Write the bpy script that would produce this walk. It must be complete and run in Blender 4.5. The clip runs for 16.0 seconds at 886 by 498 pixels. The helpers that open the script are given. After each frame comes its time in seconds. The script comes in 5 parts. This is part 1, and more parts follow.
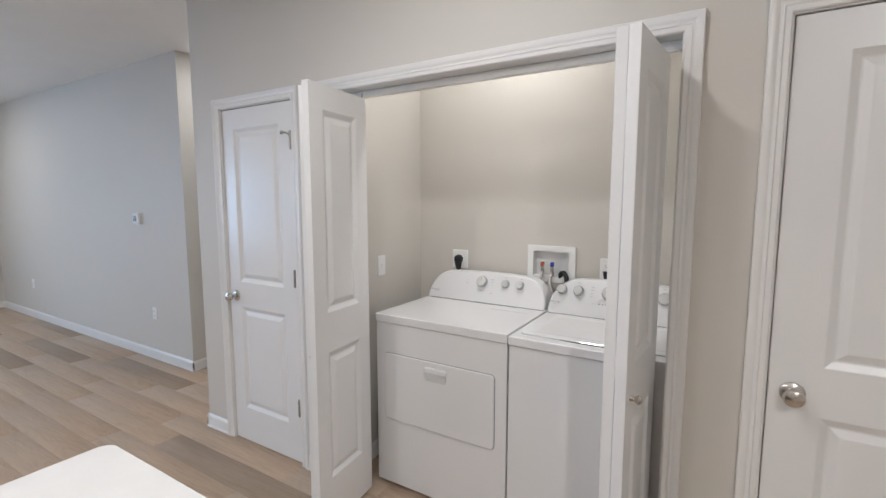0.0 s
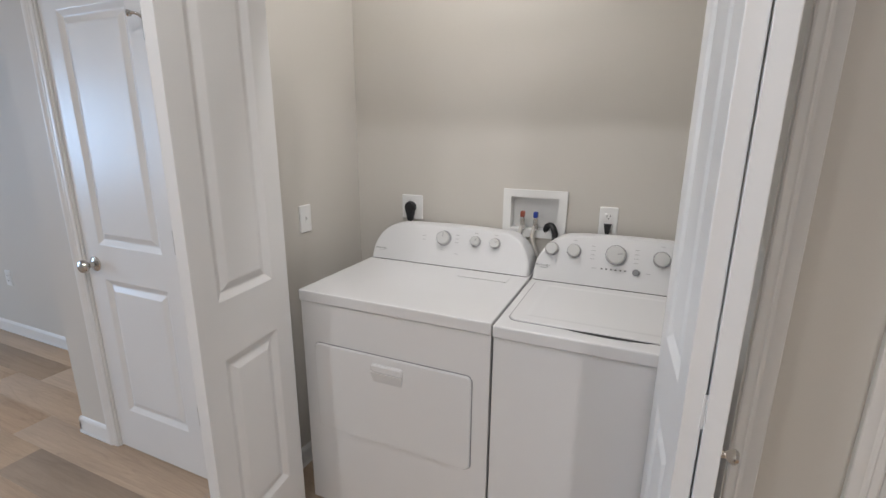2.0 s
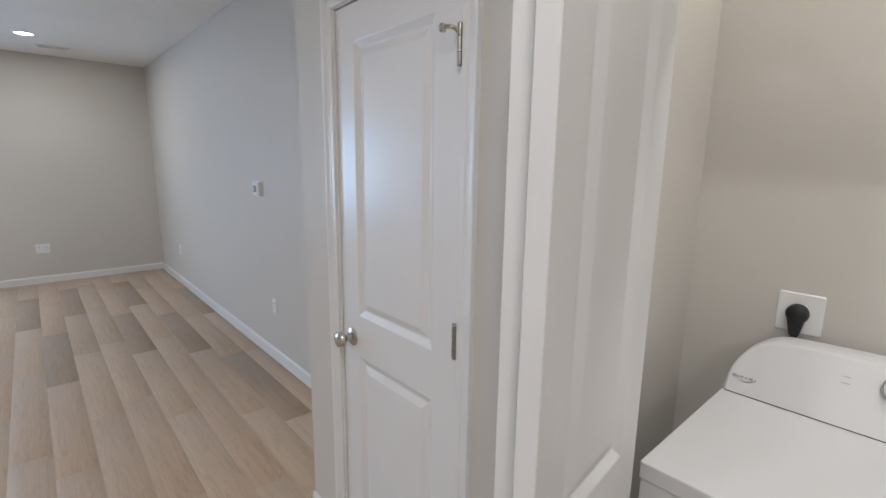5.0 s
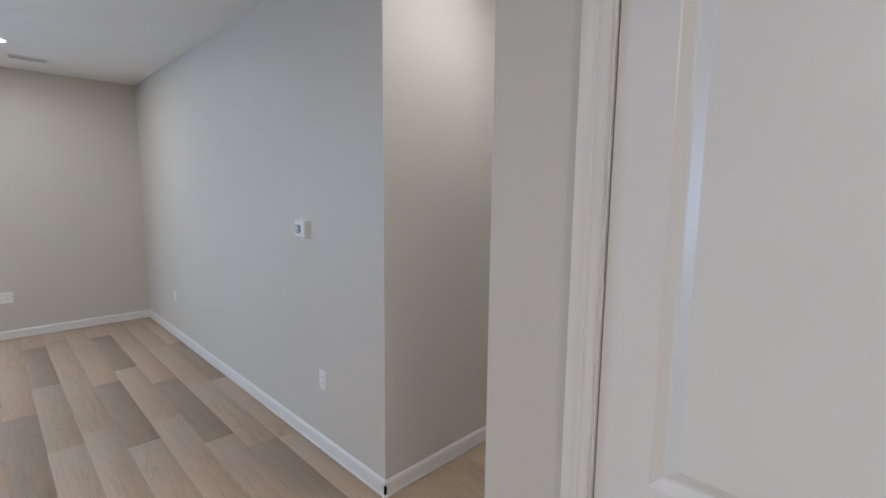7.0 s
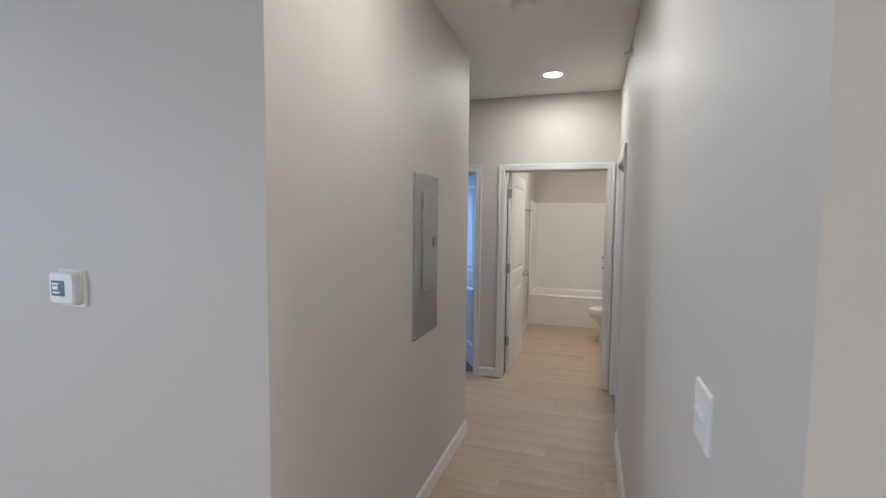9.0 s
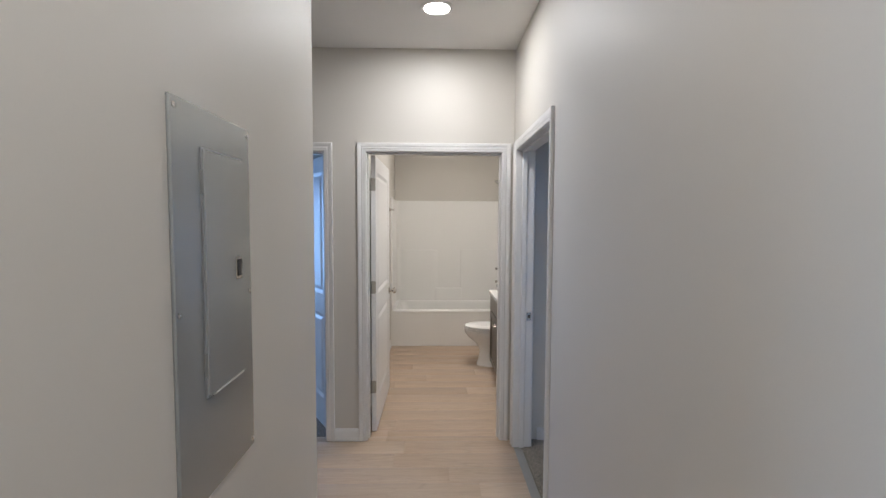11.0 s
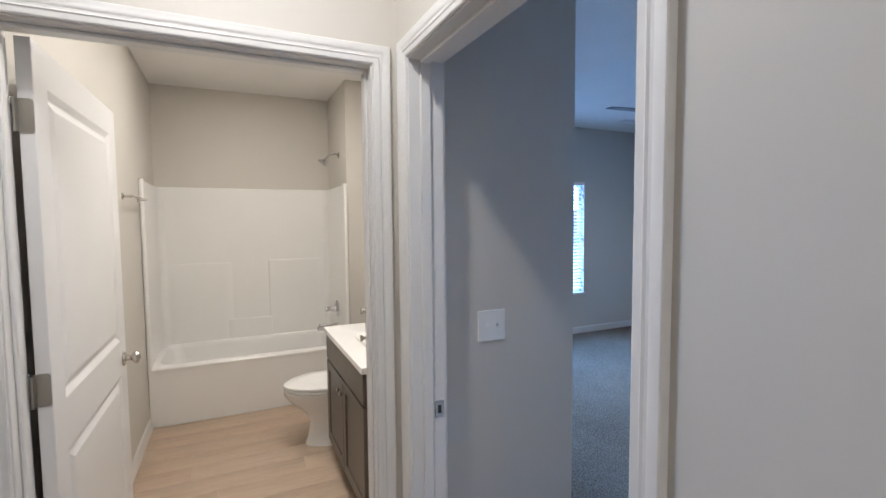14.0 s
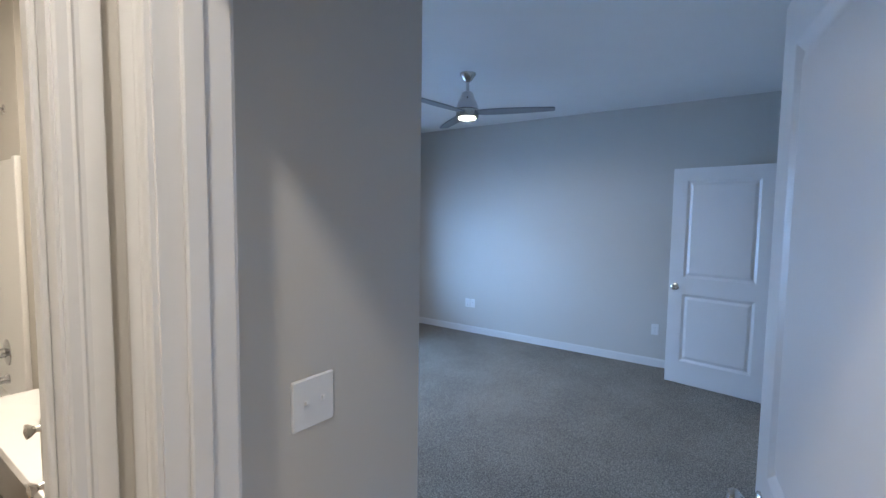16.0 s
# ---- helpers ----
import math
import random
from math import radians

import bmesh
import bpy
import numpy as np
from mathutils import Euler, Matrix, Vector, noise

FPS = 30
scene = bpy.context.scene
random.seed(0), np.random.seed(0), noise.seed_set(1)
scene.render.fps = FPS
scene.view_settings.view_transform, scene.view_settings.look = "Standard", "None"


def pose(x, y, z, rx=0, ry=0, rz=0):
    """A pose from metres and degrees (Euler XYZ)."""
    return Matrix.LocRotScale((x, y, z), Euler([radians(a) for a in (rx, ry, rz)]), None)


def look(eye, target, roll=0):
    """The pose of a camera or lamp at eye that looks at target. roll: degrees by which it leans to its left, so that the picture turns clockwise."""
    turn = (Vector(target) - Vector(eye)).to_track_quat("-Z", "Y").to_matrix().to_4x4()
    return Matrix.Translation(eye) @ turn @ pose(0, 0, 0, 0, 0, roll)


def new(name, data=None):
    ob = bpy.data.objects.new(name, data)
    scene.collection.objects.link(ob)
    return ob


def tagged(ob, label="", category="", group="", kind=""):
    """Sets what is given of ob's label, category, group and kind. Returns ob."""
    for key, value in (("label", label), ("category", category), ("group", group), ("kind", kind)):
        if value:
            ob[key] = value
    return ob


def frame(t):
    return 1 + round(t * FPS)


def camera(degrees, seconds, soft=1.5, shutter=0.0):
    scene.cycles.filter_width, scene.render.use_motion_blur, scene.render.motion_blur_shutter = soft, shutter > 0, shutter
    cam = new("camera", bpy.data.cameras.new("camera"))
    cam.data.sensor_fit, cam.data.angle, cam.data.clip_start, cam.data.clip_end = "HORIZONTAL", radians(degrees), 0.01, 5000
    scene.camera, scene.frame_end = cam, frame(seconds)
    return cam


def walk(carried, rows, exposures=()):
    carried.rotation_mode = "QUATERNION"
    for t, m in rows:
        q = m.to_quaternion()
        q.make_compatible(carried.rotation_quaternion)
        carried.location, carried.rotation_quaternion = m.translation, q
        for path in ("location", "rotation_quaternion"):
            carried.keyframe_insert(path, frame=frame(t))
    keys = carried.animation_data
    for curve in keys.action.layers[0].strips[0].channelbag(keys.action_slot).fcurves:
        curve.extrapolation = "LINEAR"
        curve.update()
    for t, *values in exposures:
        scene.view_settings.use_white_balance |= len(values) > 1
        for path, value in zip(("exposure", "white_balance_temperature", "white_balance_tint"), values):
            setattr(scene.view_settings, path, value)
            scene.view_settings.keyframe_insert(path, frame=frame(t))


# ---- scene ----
cam = camera(88.0, 16.0)
PATH = [
    (0, (0.463, 0.65, 1.516), (-0.576, 2.345, 1.301), -0.0),
    (0.5, (0.273, 0.807, 1.518), (-0.71, 2.53, 1.263), -0.2),
    (1, (0.157, 0.942, 1.519), (-0.739, 2.698, 1.184), -0.1),
    (1.5, (0.103, 1.088, 1.508), (-0.725, 2.86, 1.091), 0.0),
    (2, (0.067, 1.206, 1.496), (-0.707, 2.982, 0.998), 0.4),
    (2.5, (0.042, 1.329, 1.502), (-0.727, 3.085, 0.934), 0.7),
    (3, (0.016, 1.402, 1.529), (-0.82, 3.111, 0.912), 0.6),
    (3.5, (-0.062, 1.436, 1.53), (-1.025, 3.077, 0.914), 0.7),
    (4, (-0.229, 1.488, 1.534), (-1.383, 3.024, 0.979), 0.6),
    (4.5, (-0.419, 1.52, 1.53), (-1.75, 2.946, 1.089), 0.7),
    (5, (-0.682, 1.54, 1.554), (-2.145, 2.853, 1.183), 0.8),
    (5.2, (-0.778, 1.536, 1.553), (-2.276, 2.813, 1.204), 0.9),
    (7.5, (-1.997, 1.498, 1.576), (-3.301, 3.001, 1.382), 0.1),
    (8, (-2.247, 1.578, 1.566), (-3.346, 3.241, 1.402), 0.3),
    (8.4, (-2.429, 1.62, 1.592), (-3.34, 3.394, 1.443), 0.2),
    (8.5, (-2.473, 1.639, 1.587), (-3.338, 3.436, 1.437), 0.7),
    (9, (-2.631, 1.798, 1.575), (-3.244, 3.698, 1.443), 0.6),
    (9.5, (-2.717, 2.098, 1.572), (-3.117, 4.054, 1.449), 0.4),
    (10, (-2.812, 2.423, 1.572), (-3.026, 4.408, 1.445), 0.5),
    (10.2, (-2.857, 2.542, 1.579), (-3.001, 4.533, 1.451), 0.5),
    (12.3, (-3.061, 3.878, 1.534), (-2.762, 5.853, 1.426), -0.4),
    (12.5, (-3.073, 3.994, 1.552), (-2.709, 5.957, 1.427), -0.4),
    (13, (-2.999, 4.276, 1.549), (-2.504, 6.209, 1.418), -0.5),
    (13.5, (-2.947, 4.527, 1.547), (-2.301, 6.416, 1.413), -0.7),
    (14, (-2.933, 4.785, 1.543), (-2.09, 6.594, 1.417), -0.5),
    (14.5, (-2.885, 4.988, 1.534), (-1.815, 6.673, 1.406), 0.2),
    (15, (-2.809, 5.174, 1.550), (-1.560, 6.730, 1.411), 0.3),
    (15.5, (-2.755, 5.312, 1.556), (-1.327, 6.706, 1.417), 0.6),
    (16, (-2.714, 5.419, 1.574), (-1.090, 6.576, 1.428), 0.8),
]
walk(cam, [(t, look(eye, target, roll)) for t, eye, target, roll in PATH],
     [(0.0, 0.28, 6190, 10.2), (1.0, 0.14, 6190, 10.2), (2.5, 0.12, 6240, 10.2), (5.0, 0.10, 6260, 10.2), (7.5, 0.20, 6280, 10.2), (9.0, 0.38, 6280, 10.2), (10.0, 0.47, 6150, 10.2), (12.5, 0.66, 6220, 10.2), (13.5, 0.72, 6300, 10.2), (14.5, 0.75, 6230, 10.2), (15.0, 0.80, 6380, 10.2), (16.0, 0.89, 6900, 10.2)])

# ---- world and light ----
world = bpy.data.worlds.new("sky")
scene.world = world
world.use_nodes = True
_sky = world.node_tree.nodes.new("ShaderNodeTexSky")
_sky.sky_type, _sky.sun_disc = "NISHITA", False
_sky.sun_elevation, _sky.sun_rotation = radians(38), radians(157)
_bg = world.node_tree.nodes["Background"]
_bg.inputs[1].default_value = 0.10
world.node_tree.links.new(_sky.outputs[0], _bg.inputs[0])
_sun = bpy.data.lights.new("sun", "SUN")
_sun.energy, _sun.angle, _sun.color = 2.0, radians(0.6), (1, 0.95, 0.88)
new("sun", _sun).matrix_world = look((6, -14, 12), (0, 0, 0))

WARM = (1.0, 0.965, 0.93)
SOFT = (1.0, 0.925, 0.84)
DAY = (0.45, 0.68, 1.0)


def lamp(name, kind, loc, power, color, size=0.12, size_y=0.0, rot=(0, 0, 0), spread=180):
    """A lamp; areas shine along their local -z."""
    d = bpy.data.lights.new(name, kind)
    d.energy, d.color = power, color
    if kind == "AREA":
        d.shape = "RECTANGLE" if size_y else "DISK"
        d.size = size
        if size_y:
            d.size_y = size_y
        d.spread = radians(spread)
    else:
        d.shadow_soft_size = size
    ob = new(name, d)
    ob.matrix_world = pose(*loc, *rot)
    return ob


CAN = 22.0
# cans at (-2.50, 7.15) and at negative y are unseen, added as fill
CANS_AND_FILL = [(-2.79, 8.17, 0.28), (-2.50, 7.15, 0.60), (-2.96, 5.65, 0.40), (-2.95, 3.25, 0.27), (-0.55, 2.68, 0.33), (-7.0, 1.665, 0.45), (-7.0, -1.0, 0.55), (-4.6, -1.0, 0.8), (-0.45, 1.30, 0.55), (-1.45, -0.9, 1.35), (1.5, -0.4, 1.7)]
for cx, cy, k in CANS_AND_FILL:
    lamp("can_and_fill_lamp", "AREA", (cx, cy, 2.728), CAN * k, WARM if cy < 6.5 else SOFT, 0.15, spread=180)
lamp("fan_lamp", "AREA", (0.54, 7.51, 2.365), 8, WARM, 0.12)
# daylight through the glazed openings
lamp("living_daylight", "AREA", (-8.18, -0.95, 1.43), 90, DAY, 1.5, 1.18, (0, -90, 0))
lamp("bedroom_daylight", "AREA", (0.54, 9.625, 1.28), 80, (0.24, 0.50, 1.0), 1.6, 1.4, (-92, 0, 0))
lamp("second_bedroom_daylight", "AREA", (-6.62, 8.2, 1.3), 38, (0.27, 0.52, 1.0), 1.4, 1.4, (0, -90, 0))

# ---- materials ----


def material(name, color, rough=0.5, metal=0.0, vary=0.06, scale=3.0, fine=60.0, bump=0.05, dist=0.002, coat=0.0):
    """A painted, plastic or metal surface: tone varies softly and finely, with a fine relief."""
    m = bpy.data.materials.new(name)
    m.use_nodes = True
    nt = m.node_tree
    b = nt.nodes["Principled BSDF"]
    b.inputs["Roughness"].default_value = rough
    b.inputs["Metallic"].default_value = metal
    b.inputs["Coat Weight"].default_value = coat
    tc = nt.nodes.new("ShaderNodeTexCoord")
    n1 = nt.nodes.new("ShaderNodeTexNoise")
    n1.inputs["Scale"].default_value = scale
    n1.inputs["Detail"].default_value = 3
    n2 = nt.nodes.new("ShaderNodeTexNoise")
    n2.inputs["Scale"].default_value = fine
    n2.inputs["Detail"].default_value = 4
    nt.links.new(tc.outputs["Object"], n1.inputs["Vector"])
    nt.links.new(tc.outputs["Object"], n2.inputs["Vector"])
    mixf = nt.nodes.new("ShaderNodeMath")
    mixf.operation = "MULTIPLY_ADD"
    nt.links.new(n2.outputs["Fac"], mixf.inputs[0])
    mixf.inputs[1].default_value = 0.35
    nt.links.new(n1.outputs["Fac"], mixf.inputs[2])
    ramp = nt.nodes.new("ShaderNodeValToRGB")
    ramp.color_ramp.elements[0].position, ramp.color_ramp.elements[1].position = 0.35, 1.0
    ramp.color_ramp.elements[0].color = [c * (1 - vary) for c in color] + [1]
    ramp.color_ramp.elements[1].color = [min(1, c * (1 + vary)) for c in color] + [1]
    nt.links.new(mixf.outputs[0], ramp.inputs[0])
    nt.links.new(ramp.outputs[0], b.inputs["Base Color"])
    rr = nt.nodes.new("ShaderNodeMapRange")
    rr.inputs["To Min"].default_value = max(0.02, rough - 0.025)
    rr.inputs["To Max"].default_value = min(1, rough + 0.025)
    nt.links.new(n1.outputs["Fac"], rr.inputs["Value"])
    if rough > 0.45:
        nt.links.new(rr.outputs[0], b.inputs["Roughness"])
    if bump:
        bp = nt.nodes.new("ShaderNodeBump")
        bp.inputs["Strength"].default_value = bump
        bp.inputs["Distance"].default_value = dist
        nt.links.new(n2.outputs["Fac"], bp.inputs["Height"])
        nt.links.new(bp.outputs[0], b.inputs["Normal"])
    return m


def glow(name, color, strength, base=(0.9, 0.9, 0.9)):
    m = bpy.data.materials.new(name)
    m.use_nodes = True
    b = m.node_tree.nodes["Principled BSDF"]
    b.inputs["Base Color"].default_value = (*base, 1)
    b.inputs["Emission Color"].default_value = (*color, 1)
    b.inputs["Emission Strength"].default_value = strength
    return m


def plank_material(name, island, deep=False):
    """Light oak vinyl planks: tone by plank, streaked grain along x, some darker boards."""
    m = bpy.data.materials.new(name)
    m.use_nodes = True
    nt = m.node_tree
    N, L = nt.nodes.new, nt.links.new
    b = nt.nodes["Principled BSDF"]
    if island:
        rnd = N("ShaderNodeNewGeometry").outputs["Random Per Island"]
    else:
        rnd = N("ShaderNodeObjectInfo").outputs["Random"]
    geo = N("ShaderNodeNewGeometry")
    off = N("ShaderNodeCombineXYZ")
    mul = N("ShaderNodeMath")
    mul.operation = "MULTIPLY"
    mul.inputs[1].default_value = 37.0
    L(rnd, mul.inputs[0])
    L(mul.outputs[0], off.inputs[2])
    L(mul.outputs[0], off.inputs[0])
    add = N("ShaderNodeVectorMath")
    L(geo.outputs["Position"], add.inputs[0])
    L(off.outputs[0], add.inputs[1])

    def streak(sx, sy, scale, detail, dist=0.0):
        mp = N("ShaderNodeMapping")
        mp.inputs["Scale"].default_value = (sx, sy, 1)
        L(add.outputs[0], mp.inputs["Vector"])
        n = N("ShaderNodeTexNoise")
        n.inputs["Scale"].default_value = scale
        n.inputs["Detail"].default_value = detail
        n.inputs["Distortion"].default_value = dist
        L(mp.outputs[0], n.inputs["Vector"])
        return n.outputs["Fac"]

    broad, grain, fine = streak(0.35, 4.0, 2.2, 4, 0.6), streak(0.5, 9.0, 6.0, 6, 1.2), streak(1.5, 40.0, 14.0, 3)
    tone = N("ShaderNodeValToRGB")
    tone.color_ramp.interpolation = "LINEAR"
    e = tone.color_ramp.elements
    e[0].position, e[0].color = 0.0, (0.405, 0.312, 0.232, 1)
    e[1].position, e[1].color = 1.0, (0.455, 0.352, 0.264, 1)
    for p, c in ((0.06, (0.410, 0.316, 0.236, 1)), (0.11, (0.438, 0.336, 0.250, 1)), (0.45, (0.448, 0.343, 0.254, 1)), (0.62, (0.440, 0.328, 0.240, 1)), (0.8, (0.456, 0.352, 0.262, 1))):
        n = e.new(p)
        n.color = c
    if deep:
        for n in e:
            n.color = (0.325, 0.250, 0.188, 1)
    L(rnd, tone.inputs[0])
    g = N("ShaderNodeMapRange")
    g.inputs["From Min"].default_value, g.inputs["From Max"].default_value = 0.3, 0.7
    g.inputs["To Min"].default_value, g.inputs["To Max"].default_value = 0.97, 1.13
    L(grain, g.inputs["Value"])
    g2 = N("ShaderNodeMapRange")
    g2.inputs["From Min"].default_value, g2.inputs["From Max"].default_value = 0.3, 0.7
    g2.inputs["To Min"].default_value, g2.inputs["To Max"].default_value = 0.965, 1.03
    L(broad, g2.inputs["Value"])
    g3 = N("ShaderNodeMapRange")
    g3.inputs["From Min"].default_value, g3.inputs["From Max"].default_value = 0.35, 0.65
    g3.inputs["To Min"].default_value, g3.inputs["To Max"].default_value = 0.95, 1.04
    L(fine, g3.inputs["Value"])
    v = N("ShaderNodeMath")
    v.operation = "MULTIPLY"
    L(g.outputs[0], v.inputs[0])
    L(g2.outputs[0], v.inputs[1])
    v2 = N("ShaderNodeMath")
    v2.operation = "MULTIPLY"
    L(v.outputs[0], v2.inputs[0])
    L(g3.outputs[0], v2.inputs[1])
    sc = N("ShaderNodeVectorMath")
    sc.operation = "SCALE"
    L(tone.outputs[0], sc.inputs[0])
    # thin dark veins that run in long arches
    arch = N("ShaderNodeMath")
    arch.operation = "PINGPONG"
    arch.inputs[1].default_value = 0.06
    L(streak(0.42, 4.2, 2.0, 2, 0.8), arch.inputs[0])
    vein = N("ShaderNodeMapRange")
    vein.inputs["From Min"].default_value, vein.inputs["From Max"].default_value = 0.0, 0.014
    vein.inputs["To Min"].default_value, vein.inputs["To Max"].default_value = 0.90, 1.0
    L(arch.outputs[0], vein.inputs["Value"])
    v3 = N("ShaderNodeMath")
    v3.operation = "MULTIPLY"
    L(v2.outputs[0], v3.inputs[0])
    L(vein.outputs[0], v3.inputs[1])
    L(v3.outputs[0], sc.inputs["Scale"])
    L(sc.outputs[0], b.inputs["Base Color"])
    b.inputs["Roughness"].default_value = 0.48
    b.inputs["Specular IOR Level"].default_value = 0.35
    bp = N("ShaderNodeBump")
    bp.inputs["Strength"].default_value, bp.inputs["Distance"].default_value = 0.12, 0.001
    L(grain, bp.inputs["Height"])
    L(bp.outputs[0], b.inputs["Normal"])
    return m


def carpet_material(name, color):
    m = bpy.data.materials.new(name)
    m.use_nodes = True
    nt = m.node_tree
    N, L = nt.nodes.new, nt.links.new
    b = nt.nodes["Principled BSDF"]
    b.inputs["Roughness"].default_value = 0.95
    b.inputs["Specular IOR Level"].default_value = 0.1
    tc = N("ShaderNodeNewGeometry")
    vo = N("ShaderNodeTexVoronoi")
    vo.inputs["Scale"].default_value = 120
    L(tc.outputs["Position"], vo.inputs["Vector"])
    n1 = N("ShaderNodeTexNoise")
    n1.inputs["Scale"].default_value, n1.inputs["Detail"].default_value = 1.6, 3
    L(tc.outputs["Position"], n1.inputs["Vector"])
    n2 = N("ShaderNodeTexNoise")
    n2.inputs["Scale"].default_value, n2.inputs["Detail"].default_value = 140, 3
    L(tc.outputs["Position"], n2.inputs["Vector"])
    a = N("ShaderNodeMapRange")
    a.inputs["From Max"].default_value = 0.7
    a.inputs["To Min"].default_value, a.inputs["To Max"].default_value = 1.3, 0.5
    L(vo.outputs["Distance"], a.inputs["Value"])
    c = N("ShaderNodeMapRange")
    c.inputs["From Min"].default_value, c.inputs["From Max"].default_value = 0.3, 0.7
    c.inputs["To Min"].default_value, c.inputs["To Max"].default_value = 0.85, 1.12
    L(n1.outputs["Fac"], c.inputs["Value"])
    d = N("ShaderNodeMapRange")
    d.inputs["From Min"].default_value, d.inputs["From Max"].default_value = 0.3, 0.7
    d.inputs["To Min"].default_value, d.inputs["To Max"].default_value = 0.65, 1.35
    L(n2.outputs["Fac"], d.inputs["Value"])
    p = N("ShaderNodeMath")
    p.operation = "MULTIPLY"
    L(a.outputs[0], p.inputs[0])
    L(c.outputs[0], p.inputs[1])
    p2 = N("ShaderNodeMath")
    p2.operation = "MULTIPLY"
    L(p.outputs[0], p2.inputs[0])
    L(d.outputs[0], p2.inputs[1])
    s = N("ShaderNodeVectorMath")
    s.operation = "SCALE"
    s.inputs[0].default_value = color
    L(p2.outputs[0], s.inputs["Scale"])
    L(s.outputs[0], b.inputs["Base Color"])
    bp = N("ShaderNodeBump")
    bp.inputs["Strength"].default_value, bp.inputs["Distance"].default_value = 0.9, 0.008
    bp.invert = True
    L(vo.outputs["Distance"], bp.inputs["Height"])
    L(bp.outputs[0], b.inputs["Normal"])
    return m


PAINT = material("greige_wall_paint", (0.60, 0.572, 0.525), 0.55, vary=0.025, scale=0.9, fine=220, bump=0.10, dist=0.0012)
CEIL = material("white_ceiling_paint", (0.85, 0.835, 0.81), 0.85, vary=0.02, fine=260, bump=0.25, dist=0.002)
TRIM = material("white_trim_enamel", (0.735, 0.725, 0.71), 0.30, vary=0.02, fine=120, bump=0.04, dist=0.0008)
DOOR = material("white_door_enamel", (0.74, 0.735, 0.727), 0.31, vary=0.02, fine=150, bump=0.06, dist=0.0008)
ENAMEL = material("white_appliance_enamel", (0.70, 0.70, 0.705), 0.11, vary=0.01, fine=300, bump=0.02, dist=0.0005, coat=0.3)
CONSOLE = material("white_satin_console", (0.69, 0.69, 0.695), 0.36, vary=0.01, fine=300, bump=0.02, dist=0.0005)
PLASTIC = material("white_plastic", (0.80, 0.80, 0.79), 0.32, vary=0.015, fine=150, bump=0.02)
GREYPL = material("pale_grey_plastic", (0.40, 0.40, 0.40), 0.4, vary=0.03)
CAPM = material("pearl_grey_dial_cap", (0.57, 0.57, 0.56), 0.2, vary=0.03)
BLACK = material("black_rubber", (0.012, 0.012, 0.013), 0.42, vary=0.2)
DARK = material("dark_gap", (0.03, 0.03, 0.03), 0.7, vary=0.2)
NICKEL = material("satin_nickel", (0.60, 0.57, 0.53), 0.24, 1.0, vary=0.05, fine=200, bump=0.03)
HINGE = material("brushed_nickel_hinge", (0.40, 0.385, 0.35), 0.38, 1.0, vary=0.08, fine=200, bump=0.03)
RING = material("dark_chrome_ring", (0.55, 0.55, 0.56), 0.16, 1.0, vary=0.03, bump=0)
STEEL = material("grey_painted_steel", (0.385, 0.395, 0.385), 0.27, 0.6, vary=0.05, fine=250, bump=0.06)
FIBER = material("white_gloss_fibreglass", (0.80, 0.79, 0.765), 0.30, vary=0.01, fine=40, bump=0.02)
CERAMIC = material("white_vitreous_china", (0.83, 0.82, 0.80), 0.08, vary=0.01, fine=60, bump=0)
MARBLE = material("white_cultured_marble", (0.83, 0.82, 0.80), 0.14, vary=0.03, scale=6, bump=0)
QUARTZ = material("white_quartz", (0.80, 0.79, 0.78), 0.22, vary=0.03, scale=14, fine=90, bump=0)
CABINET = material("dark_grey_brown_cabinet_wood", (0.115, 0.097, 0.080), 0.40, vary=0.25, scale=5, fine=90, bump=0.08)
RED = material("red_valve_handle", (0.36, 0.10, 0.06), 0.4, vary=0.1)
BLUE = material("blue_valve_handle", (0.02, 0.05, 0.30), 0.4, vary=0.1)
BRAID = material("braided_steel_hose", (0.68, 0.66, 0.62), 0.38, 0.7, vary=0.15, fine=500, bump=0.4)
SCREEN = glow("dim_blue_lcd", (0.30, 0.42, 0.55), 0.10, (0.03, 0.04, 0.05))
DIGIT = glow("pale_lcd_digit", (0.75, 0.88, 1.0), 0.40, (0.2, 0.2, 0.2))
INK = material("grey_print", (0.22, 0.22, 0.23), 0.5, vary=0.1)
SILVER = material("brushed_silver_knob", (0.66, 0.66, 0.66), 0.3, 0.75, vary=0.05, fine=300)
FANBLADE = material("silver_fan_blade", (0.25, 0.255, 0.265), 0.45, 0.2, vary=0.05)
BLIND = material("white_blind_slat", (0.82, 0.83, 0.85), 0.5, vary=0.02)
LED = glow("lit_diffuser", (1.0, 0.93, 0.84), 9.0)
SKYPANE = glow("bright_overcast_outside", (0.62, 0.80, 1.0), 3.5)
DEEP = plank_material("dark_oak_vinyl_plank", False, True)
PLANK, PLANKS = plank_material("oak_vinyl_plank", False), plank_material("oak_vinyl_planks", True)
CARPET = carpet_material("grey_cut_pile_carpet", (0.39, 0.35, 0.30))
GLASS = bpy.data.materials.new("window_glass")
GLASS.use_nodes = True
_g = GLASS.node_tree.nodes["Principled BSDF"]
_g.inputs["Transmission Weight"].default_value, _g.inputs["Roughness"].default_value, _g.inputs["IOR"].default_value = 1.0, 0.0, 1.45

# ---- building helpers ----
AT = {}


def thing(name, m, label="", category="", group="", kind=""):
    """A thing: an Empty at its base, under which part() hangs meshes given in the world's coordinates."""
    ob = new(name)
    ob.empty_display_size = 0.05
    m = m if isinstance(m, Matrix) else Matrix.Translation(m)
    ob.matrix_world = m
    AT[ob] = m
    return tagged(ob, label, category, group, kind)


